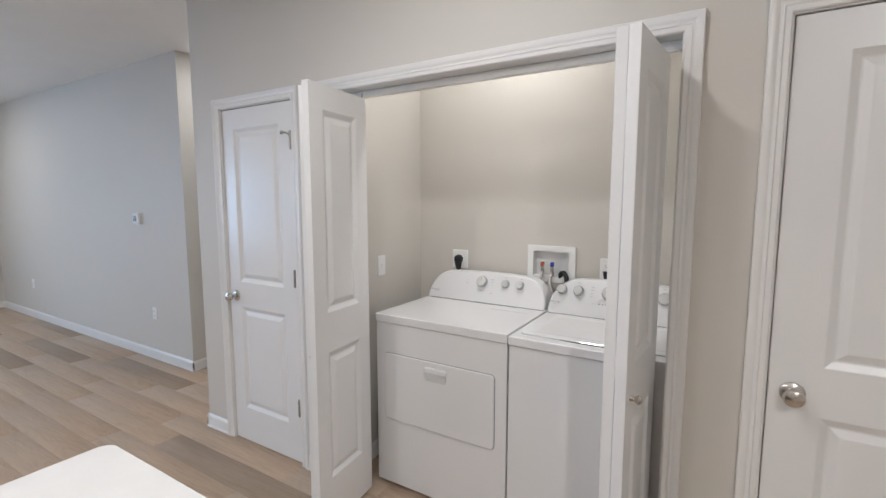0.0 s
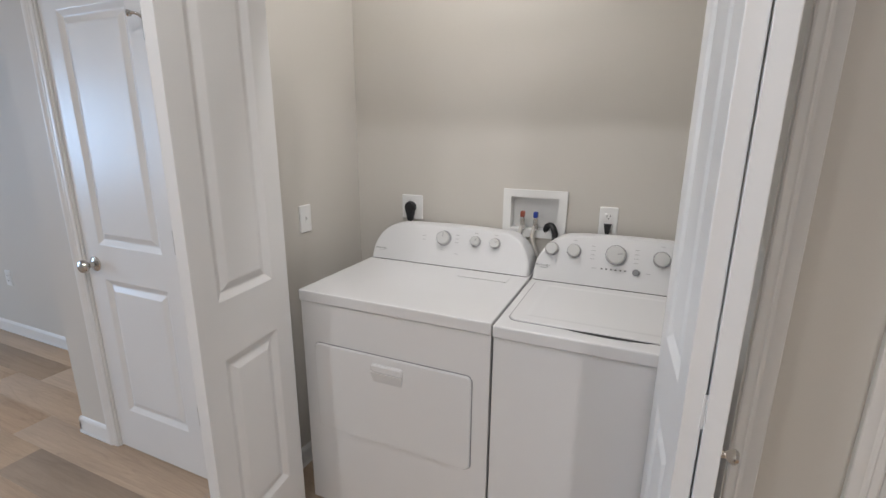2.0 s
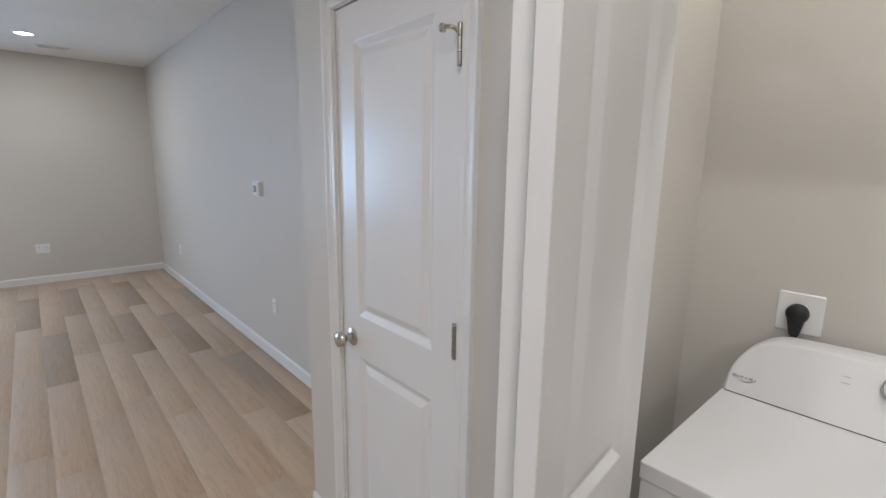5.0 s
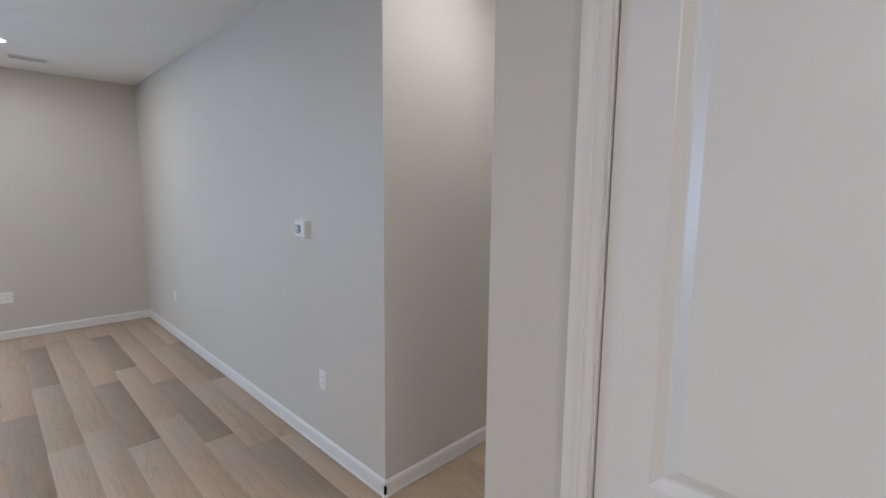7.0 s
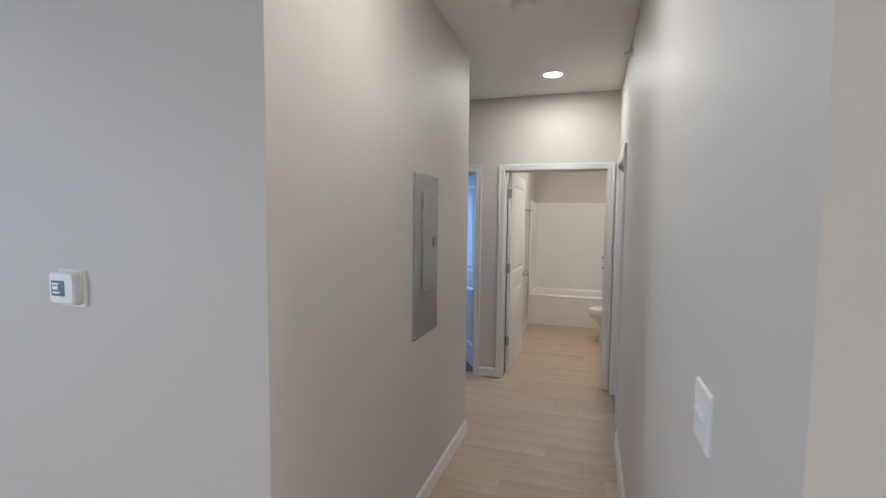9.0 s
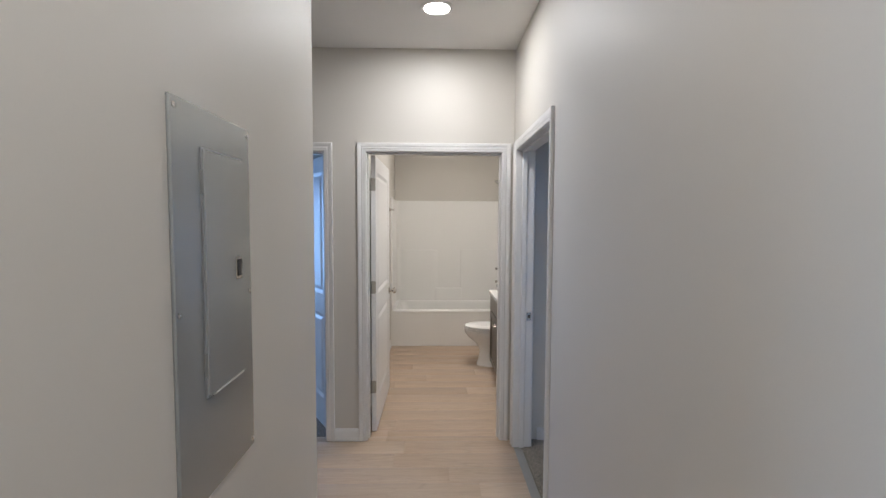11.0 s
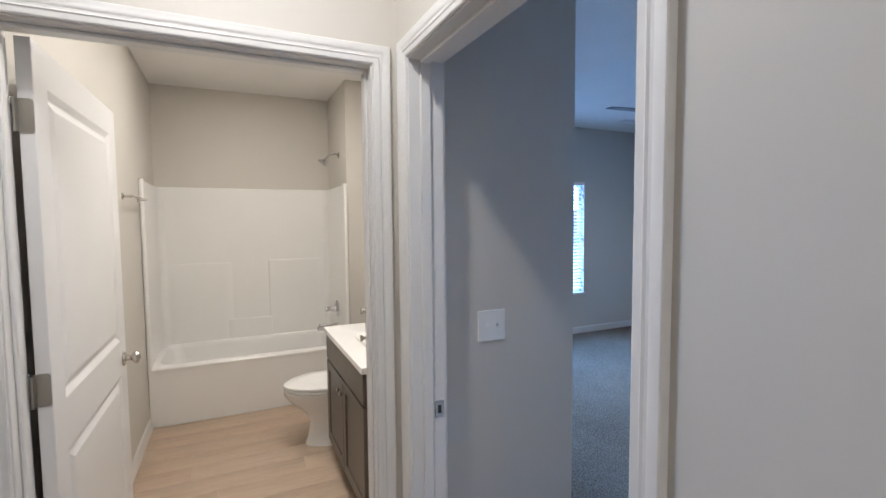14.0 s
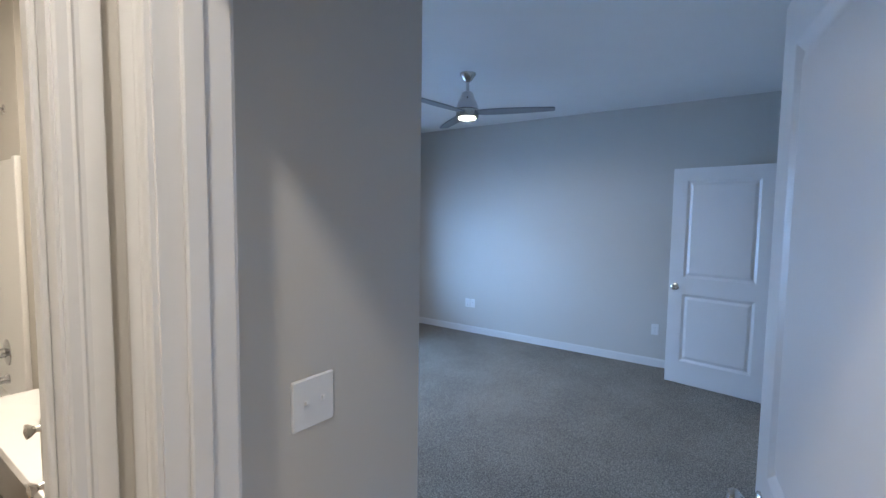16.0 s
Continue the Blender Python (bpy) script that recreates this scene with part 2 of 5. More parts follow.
def finish(bm, name, mat, soft=38):
    bmesh.ops.remove_doubles(bm, verts=bm.verts, dist=1e-5)
    bmesh.ops.recalc_face_normals(bm, faces=bm.faces)
    for f in bm.faces:
        f.smooth = len(f.verts) <= 4
    for e in bm.edges:
        if len(e.link_faces) != 2 or e.calc_face_angle(0) > radians(soft):
            e.smooth = False
    me = bpy.data.meshes.new(name)
    bm.to_mesh(me)
    bm.free()
    me.materials.append(mat)
    return me


def crisp(ob):
    """Weights normals by face area, so that large flat faces stay flat beside eased edges."""
    mod = ob.modifiers.new("weighted", "WEIGHTED_NORMAL")
    mod.keep_sharp, mod.weight = True, 100
    return ob


def part(name, bm, mat, parent, label="", local=False, soft=38):
    """One mesh under a thing or a part. local: the mesh is given in the thing's own coordinates."""
    if not local:
        bm.transform(AT[parent].inverted())
    ob = new(name, finish(bm, name, mat, soft))
    ob.parent = parent
    AT[ob] = AT[parent]
    return tagged(crisp(ob), label)


def single(name, bm, mat, label="", category="", kind="", group="", soft=38):
    """A thing that is one mesh; its origin is put at the middle of its base."""
    xs = [v.co for v in bm.verts]
    base = Vector([(min(c[i] for c in xs) + max(c[i] for c in xs)) / 2 for i in (0, 1)] + [min(c[2] for c in xs)])
    bm.transform(Matrix.Translation(-base))
    ob = new(name, finish(bm, name, mat, soft))
    ob.location = base
    AT[ob] = Matrix.Translation(base)
    return tagged(crisp(ob), label, category, group, kind)


def box(bm, x0, x1, y0, y1, z0, z1, bevel=0.0, seg=2):
    """A box, its edges rounded by bevel."""
    t = bmesh.new()
    bmesh.ops.create_cube(t, size=1, matrix=Matrix.Translation(((x0 + x1) / 2, (y0 + y1) / 2, (z0 + z1) / 2)) @ Matrix.Diagonal((abs(x1 - x0), abs(y1 - y0), abs(z1 - z0), 1)))
    if bevel:
        bmesh.ops.bevel(t, geom=t.edges[:], offset=bevel, segments=seg, affect="EDGES", profile=0.5)
    return merge(bm, t)


def merge(bm, t, m=None):
    if m:
        t.transform(m)
    me = bpy.data.meshes.new("tmp")
    t.to_mesh(me)
    t.free()
    bm.from_mesh(me)
    bpy.data.meshes.remove(me)
    return bm


def rounded(bm, w, h, d, r, m, edge=0.002, seg=6):
    """A plate w by h with corners of radius r, d thick along local +z, placed by m; its front edge is eased."""
    t = bmesh.new()
    pts = []
    for cx, cy, a0 in ((w / 2 - r, h / 2 - r, 0), (-w / 2 + r, h / 2 - r, 90), (-w / 2 + r, -h / 2 + r, 180), (w / 2 - r, -h / 2 + r, 270)):
        for i in range(seg + 1):
            a = radians(a0 + 90 * i / seg)
            pts.append((cx + r * math.cos(a), cy + r * math.sin(a)))
    stack(t, [[(x, y, 0) for x, y in pts], [(x, y, d - edge) for x, y in pts], [(x * (1 - 2 * edge / w), y * (1 - 2 * edge / h), d) for x, y in pts]])
    return merge(bm, t, m)


def stack(bm, rings, caps=(True, True), closed=True):
    """Skins rings of equal length, one on the other."""
    vs = [[bm.verts.new(p) for p in ring] for ring in rings]
    n = len(vs[0])
    for a, b in zip(vs, vs[1:]):
        for i in range(n if closed else n - 1):
            j = (i + 1) % n
            bm.faces.new((a[i], a[j], b[j], b[i]))
    if caps[0]:
        bm.faces.new(vs[0][::-1])
    if caps[1]:
        bm.faces.new(vs[-1])
    return bm


def lathe(bm, profile, m=None, seg=24):
    """A turned body: (radius, height) along local z."""
    t = bmesh.new()
    stack(t, [[(max(r, 1e-4) * math.cos(2 * math.pi * i / seg), max(r, 1e-4) * math.sin(2 * math.pi * i / seg), z) for i in range(seg)] for r, z in profile])
    return merge(bm, t, m)


def tube(bm, pts, r, seg=10):
    """A round hose or wire along points, smoothed."""
    pts = [Vector(p) for p in pts]
    path = []
    for i in range(len(pts) - 1):
        p0, p1, p2, p3 = pts[max(i - 1, 0)], pts[i], pts[i + 1], pts[min(i + 2, len(pts) - 1)]
        for k in range(6):
            s = k / 6
            path.append(0.5 * (2 * p1 + (p2 - p0) * s + (2 * p0 - 5 * p1 + 4 * p2 - p3) * s * s + (3 * p1 - p0 - 3 * p2 + p3) * s ** 3))
    path.append(pts[-1])
    rings, side = [], None
    for i, p in enumerate(path):
        d = (path[min(i + 1, len(path) - 1)] - path[max(i - 1, 0)]).normalized()
        side = (side - d * side.dot(d)).normalized() if side else d.orthogonal().normalized()
        up = d.cross(side)
        rings.append([p + r * (side * math.cos(2 * math.pi * k / seg) + up * math.sin(2 * math.pi * k / seg)) for k in range(seg)])
    return stack(bm, rings)


def oval_ring(x0, x1, y0, y1, z, r, seg=6):
    """A ring of points round a rectangle with corners of radius r."""
    pts = []
    for cx, cy, a0 in ((x1 - r, y1 - r, 0), (x0 + r, y1 - r, 90), (x0 + r, y0 + r, 180), (x1 - r, y0 + r, 270)):
        for i in range(seg + 1):
            a = radians(a0 + 90 * i / seg)
            pts.append((cx + r * math.cos(a), cy + r * math.sin(a), z))
    return pts


FACE_S = Matrix.Rotation(radians(90), 4, "X")  # local z turned to -y


def facing(x, y, z, yaw=0):
    """A frame whose local z points out of a wall: yaw 0 faces -y, -90 faces -x, 90 faces +x, 180 faces +y; local y is up."""
    return Matrix.Translation((x, y, z)) @ Matrix.Rotation(radians(yaw), 4, "Z") @ FACE_S


# ---- structure ----
H = 2.74


def wall(name, x0, x1, y0, y1, openings=(), label="greige painted drywall wall", z0=0.0, z1=H):
    """A wall with openings (from, to, sill, head) along its longer side."""
    bm = bmesh.new()
    along_x = (x1 - x0) >= (y1 - y0)
    a0, a1 = (x0, x1) if along_x else (y0, y1)

    def piece(u0, u1, w0, w1):
        if u1 - u0 > 1e-4 and w1 - w0 > 1e-4:
            if along_x:
                box(bm, u0, u1, y0, y1, w0, w1)
            else:
                box(bm, x0, x1, u0, u1, w0, w1)

    at = a0
    for o0, o1, s, h in sorted(openings):
        piece(at, o0, z0, z1)
        piece(o0, o1, z0, s)
        piece(o0, o1, h, z1)
        at = o1
    piece(at, a1, z0, z1)
    return single(name, bm, PAINT, label, "wall", "structure")


T = 0.115
DH = 2.055  # rough head of the door openings
FY = 2.345  # face of the laundry wall
HR, HL = -2.415, -3.48  # faces of the hall's walls
EY = 6.25  # face of the hall's end wall
wall("wall_laundry_front", HR, 3.3, FY, FY + T, [(-2.15, -1.50, 0, DH), (-1.305, 0.335, 0, DH), (0.585, 1.445, 0, DH)])
wall("wall_hall_right", HR, HR + T, FY + T, EY, [(5.225, 6.155, 0, DH)])
wall("wall_laundry_left", -1.35, -1.235, FY + T, 3.14)
wall("wall_laundry_right", 0.49, 0.605, FY + T, 3.14)
wall("wall_laundry_back", HR + T, 3.3, 3.14, 3.14 + T, [(-0.456, -0.245, 1.084, 1.230)])
wall("wall_living_north", -8.15, HL, 2.85, 2.85 + T)
wall("wall_hall_left", HL - T, HL, 2.85 + T, 5.0)
wall("wall_alcove_south", -5.4, HL - T, 5.0 - T, 5.0)
wall("wall_alcove_west", -5.4 - T, -5.4, 5.0 - T, EY)
wall("wall_hall_end", -6.6, -1.664, EY, EY + T, [(-4.64, -3.715, 0, DH), (-3.458, -2.485, 0, DH)])
wall("wall_bath_left", -3.63, -3.515, EY + T, 9.5)
wall("wall_bath_back", -3.63, -1.84, 9.5, 9.5 + T)
wall("wall_bath_right", -1.84, -1.664, EY + T, 9.615)
wall("wall_tub_end", -2.0, -1.84, 8.74, 9.5)
wall("wall_bedroom_north", -1.664, 2.5, 9.56, 9.56 + T, [(-0.32, 1.38, 0.56, 2.03)])
wall("wall_bedroom_east", 2.5, 2.5 + T, 5.1, 9.56 + T)
wall("wall_bedroom_south", HR + T, 0.9, 5.1, 5.215)
wall("wall_bedroom_south_east", 0.9, 2.5, 5.24, 5.355, [(1.10, 1.97, 0, DH)])
wall("wall_ensuite", 0.9, 2.5, 4.1, 4.1 + T)
wall("wall_west", -8.15 - T, -8.15, -4.0, 2.85 + T, [(-1.56, -0.34, 0.66, 2.20)])
wall("wall_south", -8.15, 3.3, -4.0 - T, -4.0)
wall("wall_east", 3.3, 3.3 + T, -4.0 - T, 3.14 + T)
wall("wall_second_bedroom_west", -6.6 - T, -6.6, EY, 9.9, [(7.4, 9.0, 0.6, 2.05)])
wall("wall_second_bedroom_north", -6.6, -3.63, 9.76, 9.76 + T)
wall("wall_second_bedroom_closet", -4.36, -4.245, 7.5, 9.76)
wall("wall_second_bedroom_closet_end", -4.245, -3.63, 7.5, 7.5 + T)

bm = bmesh.new()
box(bm, -8.4, 3.6, -4.3, 10.0, H, H + 0.12)
single("ceiling", bm, CEIL, "flat white textured drywall ceiling", "ceiling", "structure")
bm = bmesh.new()
box(bm, -8.4, 3.6, -4.3, 10.0, -0.2, -0.012)
single("floor_slab", bm, material("grey_concrete_slab", (0.3, 0.3, 0.29), 0.9, vary=0.1), "plain grey concrete slab under the flooring", "floor", "structure")
bm = bmesh.new()
bmesh.ops.create_grid(bm, x_segments=1, y_segments=1, size=400, matrix=Matrix.Translation((0, 0, -0.5)))
single("ground", bm, material("pale_ground", (0.22, 0.22, 0.20), 0.95, vary=0.2), "flat pale open ground outside the building", "ground", "structure")


def carpet(name, x0, x1, y0, y1, label):
    bm = bmesh.new()
    box(bm, x0, x1, y0, y1, -0.011, 0.004)
    return single(name, bm, CARPET, label, "carpet", "structure")


carpet("floor_carpet_bedroom", HR + 0.06, 2.5, 5.215, EY, "grey cut pile carpet covering the bedroom floor")
carpet("floor_carpet_bedroom", -1.664, 2.5, EY, 9.56, "grey cut pile carpet covering the bedroom floor")
carpet("floor_carpet_ensuite", 0.9, 2.5, 4.215, 5.2145, "grey cut pile carpet")
carpet("floor_carpet_second_bedroom", -6.6, -3.63, EY + 0.06, 9.76, "grey cut pile carpet of the second bedroom")


# ---- skirting, casings and doors ----
BASE_PROFILE = ((0.0, 0.0), (0.017, 0.0), (0.018, 0.010), (0.012, 0.018), (0.012, 0.066), (0.009, 0.076), (0.004, 0.086), (0.0, 0.089))


def baseboard(p0, p1, nx, ny):
    """A moulded skirting from p0 to p1 along a wall whose face looks to (nx, ny)."""
    bm = bmesh.new()
    stack(bm, [[(p[0] + nx * d, p[1] + ny * d, z + 0.001) for d, z in BASE_PROFILE] for p in (p0, p1)])
    return single("baseboard", bm, TRIM, "white painted moulded wooden baseboard along the wall", "baseboard", "structure")


for p0, p1, nx, ny in (
    ((HR - 0.012, FY), (-2.195, FY), 0, -1), ((-1.455, FY), (-1.351, FY), 0, -1), ((0.381, FY), (0.540, FY), 0, -1),
    ((HR, FY - 0.012), (HR, 5.194), -1, 0), ((-1.235, FY + T), (-1.235, 3.14), 1, 0), ((-1.235, 3.14), (0.49, 3.14), 0, -1),
    ((-8.15, 2.85), (HL + 0.012, 2.85), 0, -1), ((HL, 2.85 - 0.012), (HL, 5.0 + 0.012), 1, 0), ((-5.4, 5.0), (HL, 5.0), 0, 1), ((-5.4, EY), (-4.683, EY), 0, -1),
    ((-3.671, EY), (-3.504, EY), 0, -1), ((-8.15, -4.0), (-8.15, 2.85), 1, 0), ((-3.515, EY + T + 0.02), (-3.515, 8.72), 1, 0), ((-2.0, EY + T), (-1.84, EY + T), 0, 1),
    ((HR + T + 0.07, EY), (-1.664, EY), 0, -1), ((-1.664, EY), (-1.664, 9.56), 1, 0), ((-1.664, 9.56), (2.5, 9.56), 0, -1), ((2.5, 5.355), (2.5, 9.56), -1, 0),
    ((-6.6, 9.76), (-4.36, 9.76), 0, -1), ((-4.36, 7.5 - 0.012), (-4.36, 9.76), -1, 0), ((-4.36 - 0.012, 7.5), (-3.63, 7.5), 0, -1), ((-1.9, 5.215), (0.9, 5.215), 0, 1),
):
    baseboard(p0, p1, nx, ny)

CASING_PROFILE = ((0.0, 0.0), (0.0, 0.008), (0.004, 0.0105), (0.017, 0.0110), (0.021, 0.0135), (0.025, 0.0110), (0.031, 0.0112), (0.039, 0.0155), (0.049, 0.0175), (0.055, 0.0175), (0.057, 0.015), (0.057, 0.0))


def casing(parent, x0, x1, z1, y):
    """The moulded casing round an opening, mitred, on the face at local y that looks to -y."""
    bm = bmesh.new()
    rings = []
    for k in range(4):
        ring = []
        for u, d in CASING_PROFILE:
            px, pz = ((x0 - u, 0.001), (x0 - u, z1 + u), (x1 + u, z1 + u), (x1 + u, 0.001))[k]
            ring.append((px, y - d, pz))
        rings.append(ring)
    stack(bm, rings)
    return part("casing", bm, TRIM, parent, local=True, soft=25)


def frame_jamb(parent, x0, x1, z1, depth=T, stop=True, stop_at=0.36):
    """Side jambs and head lining an opening, with a stop bead. Local y runs from 0 (front face) to depth."""
    for nm, a in (("side_jamb", (x0 - 0.016, x0, 0.0, z1)), ("side_jamb", (x1, x1 + 0.016, 0.0, z1)), ("head_jamb", (x0 - 0.016, x1 + 0.016, z1, z1 + 0.016))):
        bm = bmesh.new()
        box(bm, a[0], a[1], -0.001, depth + 0.001, a[2], a[3], 0.001, 1)
        if stop and nm == "side_jamb":
            s = 1 if a[1] == x0 else -1
            e = a[1] if s == 1 else a[0]
            box(bm, min(e, e + s * 0.011), max(e, e + s * 0.011), depth * stop_at, depth * (stop_at + 0.30), 0.0, z1, 0.003, 1)
        elif stop:
            box(bm, x0, x1, depth * stop_at, depth * (stop_at + 0.30), z1 - 0.011, z1, 0.003, 1)
        part(nm, bm, TRIM, parent, local=True)


def door_mesh(w, h, t, rows, margin):
    """A moulded panel door: x 0..w, z 0..h, y -t..0; rows are (from, to) heights of the panels, alike on both faces."""
    bm = bmesh.new()
    xs = [0, margin, w - margin, w]
    zs = [0] + [z for r in rows for z in r] + [h]
    TRAY = ((0.0, 0.0), (0.003, -0.0008), (0.022, -0.0100), (0.026, -0.0107), (0.030, -0.0100), (0.051, -0.0020), (0.057, -0.0015))
    for sgn, y in ((1, -t), (-1, 0.0)):
        for i in range(3):
            for j in range(len(zs) - 1):
                x0, x1, z0, z1 = xs[i], xs[i + 1], zs[j], zs[j + 1]
                if i == 1 and j % 2 == 1:
                    rings = []
                    for u, d in TRAY:
                        yy = y - sgn * d
                        rings.append([bm.verts.new(p) for p in ((x0 + u, yy, z0 + u), (x1 - u, yy, z0 + u), (x1 - u, yy, z1 - u), (x0 + u, yy, z1 - u))])
                    for a, b in zip(rings, rings[1:]):
                        for k in range(4):
                            bm.faces.new((a[k], a[(k + 1) % 4], b[(k + 1) % 4], b[k]))
                    bm.faces.new(rings[-1])
                else:
                    bm.faces.new([bm.verts.new(p) for p in ((x0, y, z0), (x1, y, z0), (x1, y, z1), (x0, y, z1))])
    bmesh.ops.remove_doubles(bm, verts=bm.verts, dist=1e-5)
    rim = [e for e in bm.edges if len(e.link_faces) == 1]
    front = [e for e in rim if all(abs(v.co.y + t) < 1e-6 for v in e.verts)]
    back = [e for e in rim if all(abs(v.co.y) < 1e-6 for v in e.verts)]
    bmesh.ops.bridge_loops(bm, edges=front + back)
    bmesh.ops.recalc_face_normals(bm, faces=bm.faces)
    outer = [e for e in bm.edges if len(e.link_faces) == 2 and e.calc_face_angle(0) > 1.4]
    bmesh.ops.bevel(bm, geom=outer, offset=0.0015, segments=1, affect="EDGES")
    return bm


ROWS2 = ((0.213, 0.859), (1.010, 1.918))


def door(name, m, x0, x1, label, z1=2.04, leaf_pose=None, knob_left=True, back_casing=True, margin=0.105, hinges="front"):
    """A door: jamb, casing, leaf with knobs and hinges. m places local x along the wall, -y towards the viewer's side.
    leaf_pose: the leaf's own place, hinge line at its local x = 0, else closed and flush with the front."""
    d = thing(name, m, label, "door", kind="structure")
    frame_jamb(d, x0, x1, z1, stop_at=0.36 if leaf_pose is None else 0.30)
    casing(d, x0 - 0.005, x1 + 0.005, z1 + 0.005, 0.0)
    if back_casing:
        c = thing(name + "_back", m @ Matrix.Translation((x0 + x1, T, 0)) @ Matrix.Rotation(math.pi, 4, "Z"), "white moulded casing on the far side of the doorway", "trim", kind="structure")
        casing(c, x0 - 0.005, x1 + 0.005, z1 + 0.005, 0.0)
    w, t = x1 - x0 - 0.006, 0.035
    bm = door_mesh(w, z1 - 0.012, t, ROWS2, margin)
    if leaf_pose is None:
        lm = Matrix.Translation((x0 + 0.003, 0.006 + t, 0.009))
    else:
        lm = m.inverted() @ leaf_pose
    bm.transform(lm)
    leaf = part("leaf", bm, DOOR, d, local=True, soft=4)
    kx = 0.062 if knob_left else w - 0.062
    for s in (-1, 1):
        y = -t if s < 0 else 0.0
        mm = lm @ Matrix.Translation((kx, y, 0.922)) @ Matrix.Rotation(radians(90 if s < 0 else -90), 4, "X")
        b2 = bmesh.new()
        lathe(b2, [(0.0, 0.0), (0.033, 0.0), (0.033, 0.004), (0.026, 0.009), (0.013, 0.012), (0.011, 0.028), (0.016, 0.034), (0.026, 0.042), (0.0285, 0.052), (0.024, 0.062), (0.012, 0.067), (0.0, 0.068)], mm, 28)
        part("door_knob", b2, NICKEL, leaf, "round satin nickel knob", local=True)
    b3 = bmesh.new()
    ex = 0.0 if knob_left else w
    box(b3, ex - 0.0012, ex + 0.0012, -t * 0.85, -t * 0.15, 0.892, 0.952, 0.0006, 1)
    b3.transform(lm)
    part("latch_plate", b3, NICKEL, leaf, local=True)
    hx = w + 0.002 if knob_left else -0.002
    for hz in (0.335, 1.075, 1.82):
        b4 = bmesh.new()
        hy = -t - 0.004 if hinges == "front" else 0.004
        s = 1 if hinges == "front" else -1
        lathe(b4, [(0.0, -0.050), (0.004, -0.049), (0.0072, -0.045), (0.0072, -0.019), (0.0055, -0.018), (0.0072, -0.017), (0.0072, 0.017), (0.0055, 0.018), (0.0072, 0.019), (0.0072, 0.045), (0.004, 0.049), (0.0, 0.050)], Matrix.Translation((hx, hy - s * 0.011, hz)), 12)
        box(b4, hx - 0.022, hx + 0.012, min(hy, hy + s * 0.005), max(hy, hy + s * 0.005), hz - 0.044, hz + 0.044, 0.0006, 1)
        if leaf_pose is not None:
            rounded(b4, 0.092, 0.036, 0.003, 0.009, Matrix.Translation((hx + 0.001, -t / 2 + 0.001, hz)) @ Matrix.Rotation(radians(-90), 4, "Y"), 0.0006)
        b4.transform(lm)
        part("hinge", b4, HINGE, leaf, "satin nickel butt hinge", local=True)
    return d


FRONT = Matrix.Translation((0, FY, 0))
closet = door("door_1", FRONT, -2.132, -1.518, "closed white two-panel closet door in a white moulded casing", back_casing=False)
# hinge-pin stop on the closet door's upper hinge
bm = bmesh.new()
tube(bm, [(-1.521, 2.336, 1.852), (-1.522, 2.322, 1.862), (-1.532, 2.312, 1.866), (-1.548, 2.308, 1.866)], 0.005)
lathe(bm, [(0.0, 0), (0.010, 0), (0.011, 0.010), (0.008, 0.014), (0.0, 0.015)], facing(-1.548, 2.314, 1.866, -20), 14)
part("door_stop", bm, NICKEL, closet, "satin nickel hinge pin door stop")
door("door_2", FRONT, 0.603, 1.427, "closed white two-panel interior door with a nickel knob", back_casing=False, margin=0.13)
END = Matrix.Translation((0, EY, 0))
door("door_3", END, -3.440, -2.503, "white two-panel bathroom door standing wide open", leaf_pose=pose(-3.428, EY + T + 0.012, 0.009, 0, 0, 89.5), knob_left=False, hinges="back")
door("door_4", END, -4.62, -3.735, "white two-panel bedroom door standing half open", leaf_pose=pose(-3.745, EY + T + 0.004, 0.009, 0, 0, 121.5), knob_left=False, hinges="back")
HALLR = Matrix.Translation((HR, 0, 0)) @ Matrix.Rotation(radians(-90), 4, "Z")
door_5 = door("door_5", HALLR, -6.135, -5.257, "white two-panel bedroom door standing open", leaf_pose=pose(HR + T + 0.008, 5.264, 0.009, 0, 0, 10), knob_left=False, hinges="back")
bm = bmesh.new()
rounded(bm, 0.032, 0.058, 0.0025, 0.004, Matrix.Translation((-2.322, 6.1352, 0.920)) @ Matrix.Rotation(radians(90), 4, "X"))
part("strike_plate", bm, NICKEL, door_5, "satin nickel strike plate on the jamb")
bm = bmesh.new()
box(bm, -2.328, -2.316, 6.1322, 6.1335, 0.907, 0.933)
part("latch_hole", bm, DARK, door_5)
# inner bedroom door, its jamb in the south wall
SOUTH = Matrix.Translation((0, 5.355, 0)) @ Matrix.Rotation(math.pi, 4, "Z")
door("door_6", SOUTH, -1.945, -1.115, "white two-panel door standing open against the far bedroom wall", leaf_pose=pose(1.962, 5.372, 0.012, 0, 0, 80.5), knob_left=False, back_casing=False, hinges="back", margin=0.12)
# narrow closet leaf of the second bedroom
leafc = thing("closet_door", pose(-4.372, 7.868, 0.012, 0, 0, 155), "narrow white two-panel closet door standing open", "door")
part("leaf", door_mesh(0.39, 2.02, 0.035, ROWS2, 0.07), DOOR, leafc, local=True, soft=4)
bm = bmesh.new()
lathe(bm, [(0.0, 0), (0.012, 0), (0.009, 0.012), (0.016, 0.02), (0.017, 0.028), (0.0, 0.034)], Matrix.Translation((0.35, 0, 0.93)) @ Matrix.Rotation(radians(-90), 4, "X"), 18)
part("door_knob", bm, NICKEL, leafc, local=True)

